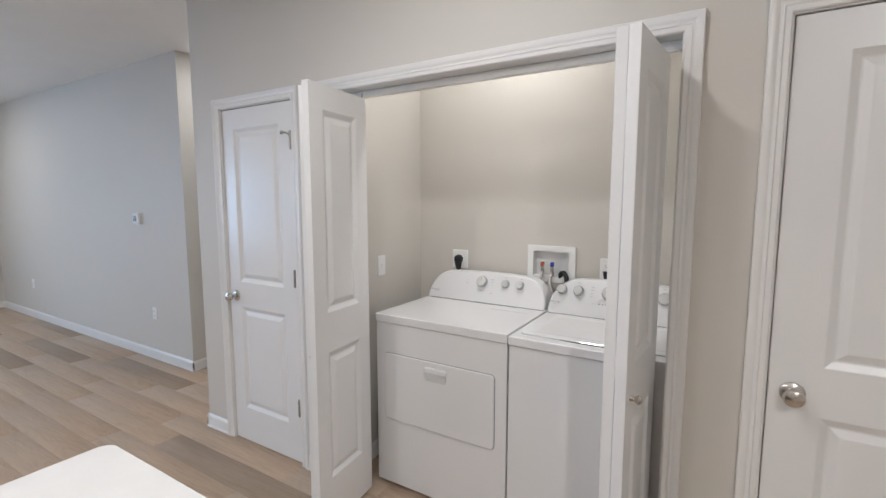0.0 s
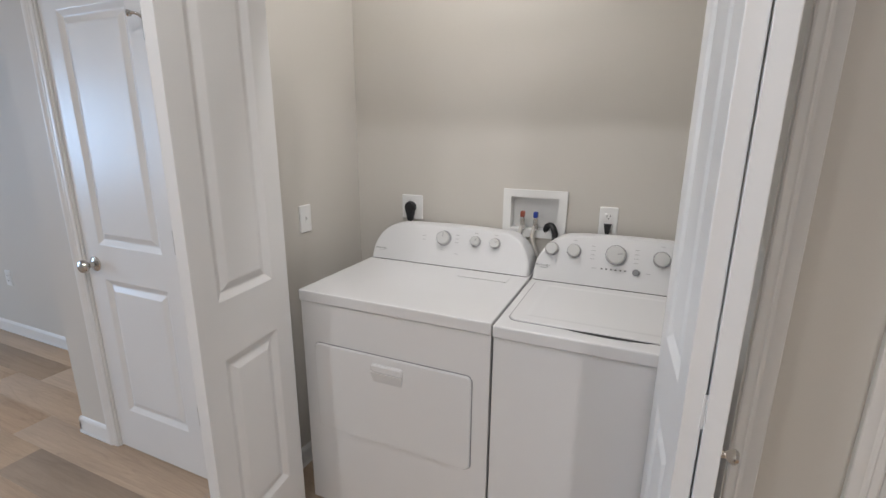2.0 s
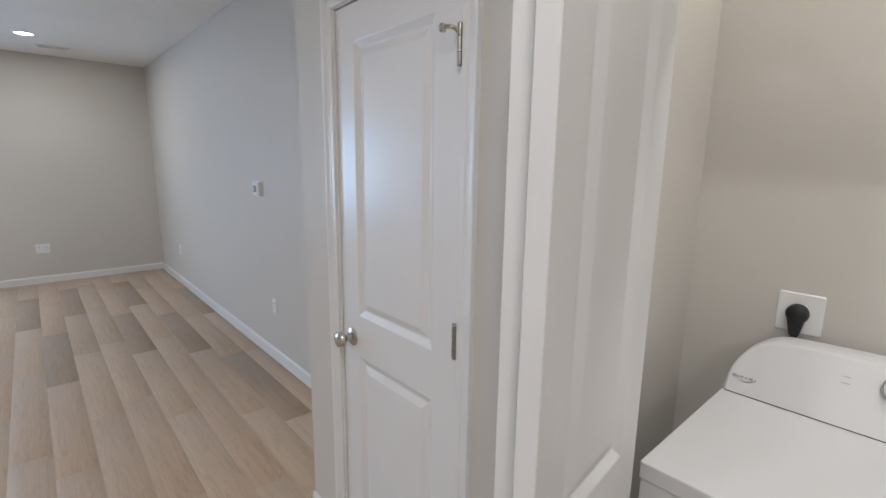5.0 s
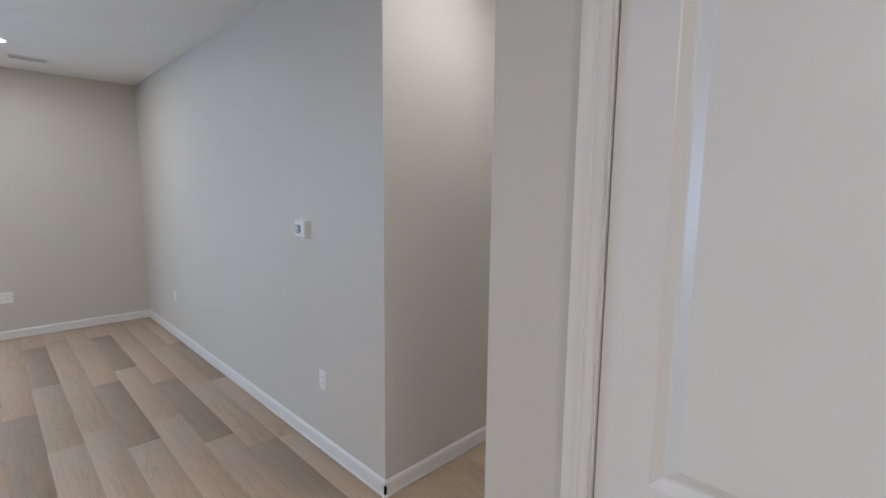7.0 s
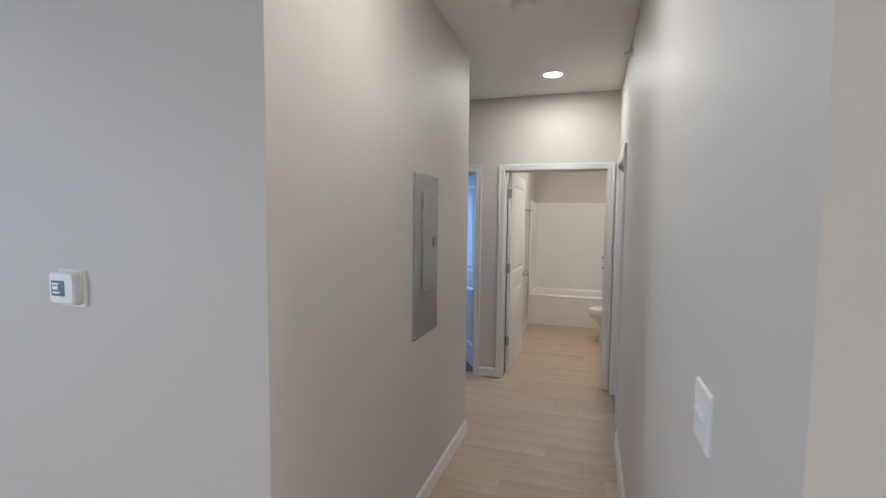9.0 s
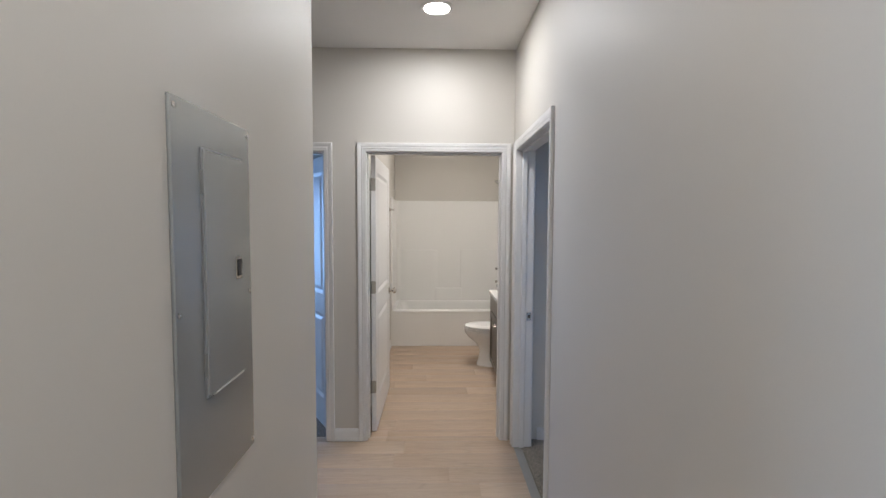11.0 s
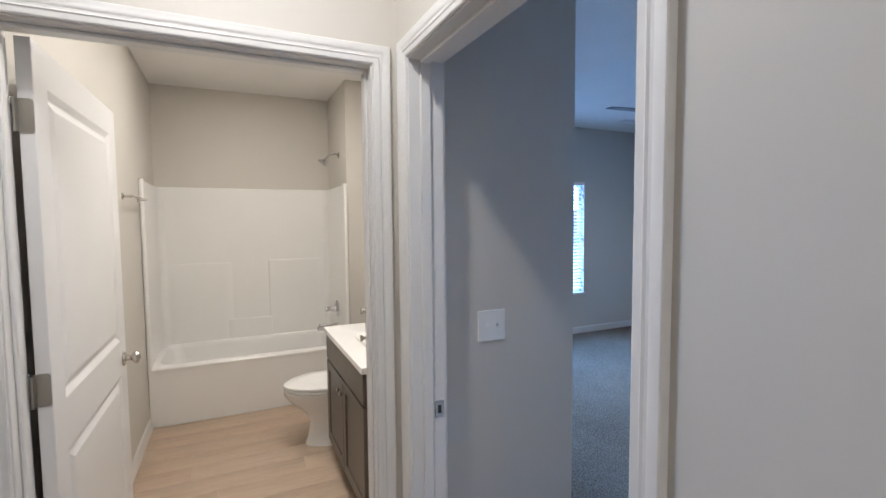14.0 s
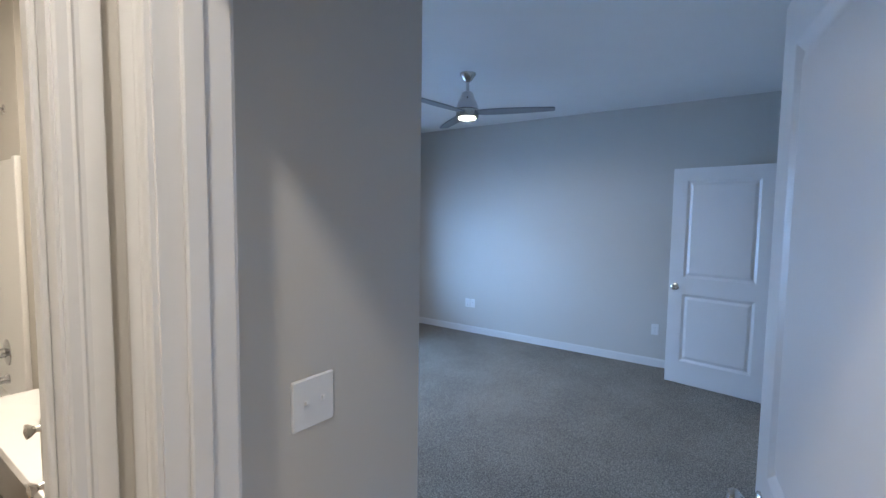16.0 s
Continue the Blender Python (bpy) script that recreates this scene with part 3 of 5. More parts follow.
# laundry opening and its bifold doors
opening = thing("door_7", FRONT, "white cased laundry closet opening with its doors folded open", "doorway", kind="structure")
frame_jamb(opening, -1.288, 0.318, 2.04, stop=False)
casing(opening, -1.293, 0.323, 2.04 + 0.002, 0.0)
bm = bmesh.new()
box(bm, -1.286, 0.316, 2.405, 2.435, 2.008, 2.039, 0.002, 1)
part("track", bm, PLASTIC, opening, "white metal bifold track")
BROWS = ((0.232, 0.826), (1.004, 1.882))


def bifold(name, a, b, t_off, label):
    """A narrow panelled leaf from a to b in plan; the face at its left looks the way the panels show."""
    ax, ay = a
    bx, by = b
    w = math.hypot(bx - ax, by - ay)
    yaw = math.degrees(math.atan2(by - ay, bx - ax))
    o = thing(name, pose(ax, ay, 0.012, 0, 0, yaw), label, "bifold door", "bifold laundry doors")
    part("leaf", door_mesh(w, 1.985, 0.034, BROWS, 0.082), DOOR, o, local=True, soft=4)
    return o


la = bifold("bifold_door", (-1.105, 2.035), (-1.262, 2.395), 0, "white two-panel bifold leaf folded beside the closet jamb")
lb = bifold("bifold_door", (-1.042, 2.392), (-0.995, 1.989), 0, "white two-panel bifold leaf folded out into the room")
rc = bifold("bifold_door", (0.174, 2.055), (0.150, 2.440), 0, "white two-panel bifold leaf folded out into the room")
rd = bifold("bifold_door", (0.278, 2.425), (0.2435, 2.044), 0, "white two-panel bifold leaf with a small nickel knob")
bm = bmesh.new()
lathe(bm, [(0.0, 0), (0.010, 0), (0.007, 0.012), (0.013, 0.02), (0.015, 0.027), (0.010, 0.033), (0.0, 0.034)], Matrix.Translation((0.33, 0.0, 0.90)) @ Matrix.Rotation(radians(-90), 4, "X"), 18)
part("door_knob", bm, NICKEL, rd, "small round satin nickel knob", local=True)
for o in (la, rc):
    for hz in (0.3, 1.0, 1.75):
        bm = bmesh.new()
        box(bm, -0.002, 0.0015, -0.0365, -0.030, hz - 0.035, hz + 0.035, 0.0005, 1)
        part("hinge", bm, TRIM, o, local=True)
bm = bmesh.new()
lathe(bm, [(0.0, 0), (0.004, 0), (0.004, 0.001), (0.0, 0.001)], Matrix.Translation((-0.0005, -0.017, 0.80)) @ Matrix.Rotation(radians(-90), 4, "Y"), 10)
part("screw_hole", bm, DARK, la, local=True)
# pivot pins from the leaves up into the track
for px_, py_ in ((-1.075, 2.41), (0.16, 2.43)):
    bm = bmesh.new()
    lathe(bm, [(0.0, 2.010), (0.006, 2.010), (0.006, 2.03), (0.0, 2.03)], Matrix.Translation((px_, py_, 0)), 10)
    part("guide_pin", bm, BLACK, opening)


# ---- laundry things ----


def console(bm, x0, x1, z0, z1, yf, yb, rake, r):
    """A control console: its front leans back by rake, its top corners are round and its top is slightly bowed."""
    n = 40
    top = []
    w = x1 - x0
    for i in range(n + 1):
        s = i / n
        x = x0 + w * (0.5 - 0.5 * math.cos(math.pi * s))
        e = min(x - x0, x1 - x) / r
        drop = 0.0 if e >= 1 else (1 - math.sqrt(max(0.0, 1 - (1 - e) ** 2.0)))
        bow = 1 - 0.10 * ((2 * (x - x0) / w - 1) ** 2)
        top.append((x, z0 + (z1 - z0) * (bow - 0.78 * drop) if e < 1 else z0 + (z1 - z0) * bow))
    loop = [(x0, z0)] + top + [(x1, z0)]
    cx, cz = (x0 + x1) / 2, z0

    def ring(y, grow):
        return [(cx + (x - cx) * (1 - grow / (w / 2)), y + rake * (z - z0), z if z == z0 else cz + (z - cz) * (1 - grow / (z1 - z0))) for x, z in loop]

    def back(y, grow):
        return [(cx + (x - cx) * (1 - grow / (w / 2)), max(y, 0), z if z == z0 else cz + (z - cz) * (1 - grow / (z1 - z0))) for x, z in loop]

    return stack(bm, [ring(yf, 0.010), ring(yf + 0.002, 0.004), ring(yf + 0.008, 0.0), ring(yf + 0.05, 0.0), back(yb, 0.004)])


def dial(parent, x, y, z, r, rake, pointer=True):
    """A control dial: chrome skirt, pale cap and pointer line."""
    m = facing(x, y, z) @ Matrix.Rotation(-math.atan(rake), 4, "X")
    bm = bmesh.new()
    lathe(bm, [(0.0, -0.012), (r, -0.012), (r, 0.006), (r * 0.93, 0.010), (0.0, 0.010)], m, 32)
    skirt = part("dial", bm, RING, parent, "chrome-ringed control dial")
    bm = bmesh.new()
    lathe(bm, [(0.0, 0.0), (r * 0.90, 0.004), (r * 0.87, 0.019), (r * 0.78, 0.0228), (r * 0.3, 0.0235), (0.0, 0.0236)], m, 32)
    part("cap", bm, CAPM, skirt)
    if pointer:
        bm = bmesh.new()
        box(bm, -0.0012, 0.0012, r * 0.15, r * 0.66, 0.0232, 0.0245)
        bm.transform(m @ Matrix.Rotation(radians(-40 * (x * 7 % 3 - 1)), 4, "Z"))
        part("pointer", bm, INK, skirt)


def badge(parent, x, y, z, rake):
    """The maker's mark as a plain grey bar with a curl under it."""
    m = facing(x, y, z) @ Matrix.Rotation(-math.atan(rake), 4, "X")
    bm = bmesh.new()
    for k, (bw, dx) in enumerate(((0.011, -0.026), (0.006, -0.016), (0.006, -0.008), (0.006, 0.002), (0.009, 0.013), (0.004, 0.023))):
        box(bm, dx - bw / 2, dx + bw / 2, -0.003, 0.003 - 0.002 * (k % 2), 0.0, 0.0012)
    t = bmesh.new()
    tube(t, [(-0.012, -0.008, 0.0008), (0.004, -0.011, 0.0008), (0.018, -0.006, 0.0008), (0.008, -0.002, 0.0008)], 0.0009, 6)
    merge(bm, t)
    bm.transform(m)
    part("badge", bm, GREYPL, parent, "small grey maker's mark")


def print_marks(parent, pts, y, rake, w=0.016):
    """Tiny unreadable captions: thin pale grey bars."""
    bm = bmesh.new()
    for x, z in pts:
        t = bmesh.new()
        box(t, -w / 2, w / 2, -0.0009, 0.0009, 0.0, 0.0008)
        merge(bm, t, facing(x, y(z), z) @ Matrix.Rotation(-math.atan(rake), 4, "X"))
    tagged(part("caption", bm, GREYPL, parent, "rows of tiny grey captions"), kind="stuff")


RAKE = 0.42
CF = 2.945  # foot of the consoles' fronts
CZ = 0.934


def face_y(z):
    return CF + RAKE * (z - CZ)


# dryer
DX0, DX1 = -1.055, -0.3145
dryer = thing("clothes_dryer", (-0.68, 2.76, 0), "white front-loading clothes dryer standing beside the washer", "dryer")
bm = bmesh.new()
box(bm, DX0 + 0.0015, DX1 - 0.0015, 2.459, 3.075, 0.025, 0.8875, 0.004)
part("body", bm, ENAMEL, dryer)
bm = bmesh.new()
box(bm, DX0 + 0.008, DX1 - 0.008, 2.470, 3.07, 0.88, 0.89)
part("seam", bm, INK, dryer)
bm = bmesh.new()
box(bm, DX0, DX1, 2.452, 3.08, 0.889, 0.931, 0.005, 3)
part("top", bm, ENAMEL, dryer)
bm = bmesh.new()
box(bm, DX0 + 0.012, DX1 - 0.012, CF + 0.001, CF + 0.05, 0.927, CZ + 0.001)
part("console_gap", bm, DARK, dryer)
bm = bmesh.new()
console(bm, DX0 + 0.006, DX1 - 0.006, CZ, 1.094, CF, 3.10, RAKE, 0.115)
part("console", bm, CONSOLE, dryer, soft=50)
for x, r in ((-0.705, 0.033), (-0.560, 0.023), (-0.474, 0.023)):
    dial(dryer, x, face_y(1.044), 1.044, r, RAKE)
badge(dryer, -1.002, face_y(0.978) - 0.0005, 0.978, RAKE)
print_marks(dryer, [(-0.80, 1.032), (-0.80, 1.047), (-0.645, 1.062), (-0.645, 1.047), (-0.645, 1.032), (-0.56, 1.077), (-0.474, 1.077), (-0.705, 0.997), (-0.64, 0.987)], lambda z: face_y(z) - 0.0005, RAKE)
bm = bmesh.new()
rounded(bm, 0.205, 0.078, 0.0018, 0.004, Matrix.Translation((-0.483, 2.883, 0.9306)), 0.0004)
part("lint_cover_gap", bm, GREYPL, dryer)
bm = bmesh.new()
rounded(bm, 0.2025, 0.0755, 0.0024, 0.003, Matrix.Translation((-0.483, 2.883, 0.9306)), 0.0004)
part("lint_cover", bm, ENAMEL, dryer, "flush white lint filter cover")
bm = bmesh.new()
rounded(bm, 0.627, 0.357, 0.004, 0.023, facing(-0.685, 2.4605, 0.556))
part("door_gap", bm, INK, dryer)
bm = bmesh.new()
rounded(bm, 0.622, 0.352, 0.012, 0.020, facing(-0.685, 2.461, 0.556), 0.004)
ddoor = part("door", bm, ENAMEL, dryer, "white flat drop door")
bm = bmesh.new()
rounded(bm, 0.126, 0.030, 0.013, 0.010, facing(-0.684, 2.451, 0.690), 0.005)
t = bmesh.new()
stack(t, [[(-0.062, 2.4505, 0.675), (-0.062, 2.438, 0.675), (0.062, 2.438, 0.675), (0.062, 2.4505, 0.675)], [(-0.056, 2.4505, 0.634), (-0.056, 2.4485, 0.634), (0.056, 2.4485, 0.634), (0.056, 2.4505, 0.634)]])
t.transform(Matrix.Translation((-0.684, 0, 0)))
merge(bm, t)
part("handle", bm, ENAMEL, ddoor, "moulded white pull handle")
for x in (DX0 + 0.05, DX1 - 0.05):
    for y in (2.52, 3.02):
        bm = bmesh.new()
        lathe(bm, [(0.0, 0.001), (0.02, 0.001), (0.02, 0.012), (0.01, 0.026), (0.0, 0.026)], Matrix.Translation((x, y, 0)), 14)
        part("foot", bm, BLACK, dryer)

# washer
WX0, WX1 = -0.3095, 0.396
washer = thing("washing_machine", (0.045, 2.76, 0), "white top-loading washing machine with five round dials", "washer")
bm = bmesh.new()
box(bm, WX0 + 0.0015, WX1 - 0.0015, 2.457, 3.075, 0.025, 0.8845, 0.004)
part("body", bm, ENAMEL, washer)
bm = bmesh.new()
box(bm, WX0 + 0.008, WX1 - 0.008, 2.470, 3.07, 0.876, 0.888)
part("seam", bm, INK, washer)
bm = bmesh.new()
box(bm, WX0, WX1, 2.448, 3.08, 0.886, 0.927, 0.006, 3)
part("top", bm, ENAMEL, washer)
# lid: a flush panel with round corners, a thin joint about it and a dark finger slot before it
lx0, lx1, ly0, ly1 = WX0 + 0.030, WX1 - 0.030, 2.512, 2.932
lw, ld = lx1 - lx0, ly1 - ly0
LIDM = Matrix.Translation(((lx0 + lx1) / 2, (ly0 + ly1) / 2, 0.0))
bm = bmesh.new()
rounded(bm, lw + 0.007, ld + 0.007, 0.0125, 0.033, LIDM @ Matrix.Translation((0, 0, 0.9155)), 0.0005)
part("lid_gap", bm, INK, washer)
bm = bmesh.new()
rings = []
for grow, z in ((0.0, 0.917), (0.0, 0.9295), (0.0015, 0.9315), (0.005, 0.9325), (0.040, 0.9325), (0.048, 0.9312), (0.060, 0.9306)):
    rings.append(oval_ring(lx0 + grow, lx1 - grow, ly0 + grow, ly1 - grow, z, max(0.030 - grow * 0.4, 0.008)))
stack(bm, rings)
lid = part("lid", bm, ENAMEL, washer, "white flush lid with rounded corners", soft=30)
bm = bmesh.new()
n = 20
front, rear = [], []
for i in range(n + 1):
    u = i / n
    x = -0.10 + 0.235 * u
    front.append((x, ly0 - 0.0025 - 0.0125 * math.sin(math.pi * u) ** 0.7))
    rear.append((x, ly0 - 0.001))
loop = front + rear[::-1]
stack(bm, [[(x, y, 0.924) for x, y in loop], [(x, y, 0.9283) for x, y in loop]])
part("finger_slot", bm, BLACK, lid, "dark crescent finger slot before the lid")
bm = bmesh.new()
box(bm, WX0 + 0.012, WX1 - 0.012, CF + 0.001, CF + 0.05, 0.925, 0.931)
part("console_gap", bm, DARK, washer)
bm = bmesh.new()
console(bm, WX0 + 0.006, WX1 - 0.006, 0.9302, 1.108, CF, 3.10, RAKE, 0.13)
part("console", bm, CONSOLE, washer, soft=50)
for x, r in ((-0.240, 0.027), (-0.155, 0.027), (-0.002, 0.038), (0.155, 0.030), (0.245, 0.030)):
    dial(washer, x, face_y(1.048), 1.048, r, RAKE, pointer=r > 0.035)
bm = bmesh.new()
lathe(bm, [(0.0, -0.004), (0.0125, -0.004), (0.0125, 0.003), (0.011, 0.005), (0.0, 0.005)], facing(0.073, face_y(0.995), 0.995) @ Matrix.Rotation(-math.atan(RAKE), 4, "X"), 24)
part("start_button", bm, INK, washer, "round grey start button")
for k in range(6):
    bm = bmesh.new()
    t = bmesh.new()
    box(t, -0.003, 0.003, -0.0022, 0.0022, 0, 0.001)
    merge(bm, t, facing(-0.047 + 0.0165 * k, face_y(0.996), 0.996) @ Matrix.Rotation(-math.atan(RAKE), 4, "X"))
    part("indicator", bm, BLACK, washer)
badge(washer, -0.265, face_y(0.986) - 0.0005, 0.986, RAKE)
print_marks(washer, [(-0.24, 1.087), (-0.155, 1.087), (-0.085, 1.072), (-0.085, 1.057), (-0.085, 1.042), (-0.085, 1.027), (0.07, 1.072), (0.07, 1.057), (0.07, 1.042), (0.07, 1.027), (0.155, 1.092), (0.245, 1.092), (0.20, 1.042), (0.20, 1.062), (0.115, 0.995), (-0.075, 0.995), (0.2, 1.022)], lambda z: face_y(z) - 0.0005, RAKE)
for x in (WX0 + 0.05, WX1 - 0.05):
    for y in (2.52, 3.02):
        bm = bmesh.new()
        lathe(bm, [(0.0, 0.001), (0.02, 0.001), (0.02, 0.012), (0.01, 0.026), (0.0, 0.026)], Matrix.Translation((x, y, 0)), 14)
        part("foot", bm, BLACK, washer)


def outlet(x, y, z, yaw, label, w=0.071, h=0.116, sockets=2, big=False):
    """A wall outlet: bevelled plate with two sockets, each with its slots."""
    m = facing(x, y, z, yaw)
    o = thing("wall_outlet", Matrix.Translation((x, y, z)), label, "outlet")
    bm = bmesh.new()
    rounded(bm, w, h, 0.006, 0.006, m, 0.003)
    part("plate", bm, PLASTIC, o)
    if big:
        bm = bmesh.new()
        lathe(bm, [(0.0, 0.004), (0.027, 0.004), (0.027, 0.0085), (0.025, 0.0095), (0.0, 0.0095)], m, 28)
        part("socket", bm, PLASTIC, o)
        return o
    for k in range(sockets):
        zz = (0.019 if k == 0 else -0.019)
        bm = bmesh.new()
        rounded(bm, 0.033, 0.028, 0.0085, 0.011, m @ Matrix.Translation((0, zz, 0)), 0.001)
        s = part("socket", bm, PLASTIC, o)
        bm = bmesh.new()
        for dx in (-0.0065, 0.0065):
            t = bmesh.new()
            box(t, dx - 0.001, dx + 0.001, zz - 0.001, zz + 0.007, 0.0082, 0.0089)
            merge(bm, t, m)
        t = bmesh.new()
        lathe(t, [(0.0, 0.0082), (0.0023, 0.0082), (0.0023, 0.0089), (0.0, 0.0089)], m @ Matrix.Translation((0, zz - 0.007, 0)), 10)
        merge(bm, t)
        part("slots", bm, DARK, s)
    return o


def light_switch(x, y, z, yaw, label, gangs=1):
    m = facing(x, y, z, yaw)
    o = thing("light_switch", Matrix.Translation((x, y, z)), label, "switch")
    bm = bmesh.new()
    rounded(bm, 0.071 + 0.046 * (gangs - 1), 0.116, 0.006, 0.005, m, 0.003)
    part("plate", bm, PLASTIC, o)
    for g in range(gangs):
        dx = (g - (gangs - 1) / 2) * 0.046
        bm = bmesh.new()
        box(bm, -0.005, 0.005, -0.012, 0.012, 0.005, 0.0068, 0.0004, 1)
        t = bmesh.new()
        stack(t, [[(-0.0045, -0.006, 0.005), (0.0045, -0.006, 0.005), (0.0045, 0.006, 0.005), (-0.0045, 0.006, 0.005)], [(-0.0035, 0.003, 0.014), (0.0035, 0.003, 0.014), (0.0035, 0.009, 0.0125), (-0.0035, 0.009, 0.0125)]])
        merge(bm, t)
        bm.transform(m @ Matrix.Translation((dx, 0, 0)))
        part("toggle", bm, PLASTIC, o)
        for dz in (-0.03, 0.03):
            bm = bmesh.new()
            lathe(bm, [(0.0, 0.005), (0.0028, 0.005), (0.0028, 0.0066), (0.0, 0.0066)], m @ Matrix.Translation((dx, dz, 0)), 10)
            part("screw", bm, PLASTIC, o)
    return o


YB = 3.14
outlet(-0.935, YB, 1.145, 0, "white dryer outlet with a heavy black plug in it", 0.108, 0.116, big=True)
plug = thing("dryer_plug", (-0.937, YB, 1.10), "black angled dryer plug and its cord", "plug")
bm = bmesh.new()
lathe(bm, [(0.0, 0.0), (0.027, 0.0), (0.028, 0.012), (0.024, 0.024), (0.015, 0.029), (0.0, 0.030)], facing(-0.937, YB - 0.010, 1.147), 24)
t = bmesh.new()
stack(t, [[(sx * (0.022 - 0.011 * k), YB - 0.012 - d, 1.147 - 0.062 * k) for sx, d in ((-1, 0), (1, 0), (1, 0.024 - 0.004 * k), (-1, 0.024 - 0.004 * k))] for k in (0, 0.5, 1)])
t.transform(Matrix.Translation((-0.937, 0, 0)))
merge(bm, t)
part("plug", bm, BLACK, plug)
bm = bmesh.new()
tube(bm, [(-0.937, YB - 0.024, 1.09), (-0.937, YB - 0.026, 1.05), (-0.936, YB - 0.022, 1.0), (-0.93, YB - 0.02, 0.86)], 0.009)
part("cord", bm, BLACK, plug)
outlet(-0.050, YB, 1.148, 0, "white duplex outlet above the washing machine")
plug = thing("washer_plug", (-0.050, YB, 1.10), "black plug of the washing machine and its cord", "plug")
bm = bmesh.new()
stack(bm, [[(-0.05 + sx * (0.016 - 0.009 * k), YB - 0.0095 - d, 1.140 - 0.042 * k) for sx, d in ((-1, 0), (1, 0), (0.9, 0.022), (-0.9, 0.022))] for k in (0, 0.5, 1)])
part("plug", bm, BLACK, plug)
bm = bmesh.new()
tube(bm, [(-0.05, YB - 0.018, 1.105), (-0.052, YB - 0.022, 1.07), (-0.056, YB - 0.02, 1.03), (-0.06, YB - 0.02, 0.9)], 0.0045)
part("cord", bm, BLACK, plug)
light_switch(-1.235, 2.727, 1.133, 90, "white single toggle light switch on the laundry side wall")

# washing machine supply box let into the back wall
sb = thing("washer_supply_box", (-0.345, YB, 1.06), "white plastic washer supply box with red and blue valves", "supply box")
bm = bmesh.new()
bx0, bx1, bz0, bz1 = -0.486, -0.214, 1.055, 1.258
ix0, ix1, iz0, iz1 = -0.452, -0.249, 1.088, 1.226
for a in ((bx0, ix0, bz0, bz1), (ix1, bx1, bz0, bz1), (ix0, ix1, iz1, bz1), (ix0, ix1, bz0, iz0)):
    box(bm, a[0], a[1], YB - 0.012, YB + 0.001, a[2], a[3])
part("frame", bm, PLASTIC, sb)
bm = bmesh.new()
box(bm, ix0 - 0.003, ix1 + 0.003, YB + 0.045, YB + 0.049, iz0 - 0.003, iz1 + 0.003)
for a in ((ix0 - 0.003, ix0, iz0, iz1), (ix1, ix1 + 0.003, iz0, iz1), (ix0 - 0.003, ix1 + 0.003, iz0 - 0.003, iz0), (ix0 - 0.003, ix1 + 0.003, iz1, iz1 + 0.003)):
    box(bm, a[0], a[1], YB - 0.010, YB + 0.046, a[2], a[3])
part("back", bm, PLASTIC, sb)
for x, mat, lab in ((-0.396, RED, "red valve lever"), (-0.340, BLUE, "blue valve lever")):
    bm = bmesh.new()
    lathe(bm, [(0.0, 0.0), (0.010, 0.0), (0.010, 0.022), (0.007, 0.026), (0.007, 0.034), (0.0, 0.034)], Matrix.Translation((x, YB - 0.016, 1.112)), 16)
    v = part("valve", bm, NICKEL, sb)
    bm = bmesh.new()
    box(bm, x - 0.009, x + 0.009, YB - 0.030, YB - 0.006, 1.142, 1.168, 0.004)
    part("lever", bm, mat, v, lab)
for x0, x1 in ((-0.396, -0.375), (-0.340, -0.335)):
    h = thing("supply_hose", (x0, YB - 0.016, 0.9), "braided steel washer supply hose", "hose")
    bm = bmesh.new()
    tube(bm, [(x0, YB - 0.016, 1.115), (x0 - 0.005, YB - 0.022, 1.095), (x0 - 0.008, YB - 0.034, 1.06), (x0 + 0.008, YB - 0.036, 1.01), (x0 + 0.036, YB - 0.034, 0.95), (x0 + 0.05, YB - 0.032, 0.86)], 0.0085)
    part("hose", bm, BRAID, h)
    bm = bmesh.new()
    lathe(bm, [(0.0, 1.092), (0.011, 1.092), (0.012, 1.112), (0.0, 1.112)], Matrix.Translation((x0, YB - 0.016, 0)), 12)
    part("nut", bm, NICKEL, h)
dr = thing("drain_hose", (-0.275, YB - 0.02, 1.05), "black curved washer drain hose", "hose")
bm = bmesh.new()
tube(bm, [(-0.298, YB + 0.0, 1.085), (-0.290, YB - 0.012, 1.108), (-0.272, YB - 0.020, 1.114), (-0.258, YB - 0.026, 1.095), (-0.252, YB - 0.03, 1.05), (-0.25, YB - 0.03, 0.9)], 0.013, 12)
part("hose", bm, BLACK, dr)

# ---- living room and hall things ----
isl = thing("kitchen_island", (-0.49, 0.1, 0), "kitchen island with a white quartz top with rounded corners", "island")
bm = bmesh.new()
rounded(bm, 0.68, 2.05, 0.04, 0.035, Matrix.Translation((-0.485, 0.125, 0.87)), 0.005)
part("worktop", bm, QUARTZ, isl)
bm = bmesh.new()
box(bm, -0.79, -0.18, -0.86, 0.86, 0.10, 0.868, 0.002, 1)
box(bm, -0.76, -0.21, -0.82, 0.82, 0.001, 0.10)
part("cabinet", bm, CABINET, isl)

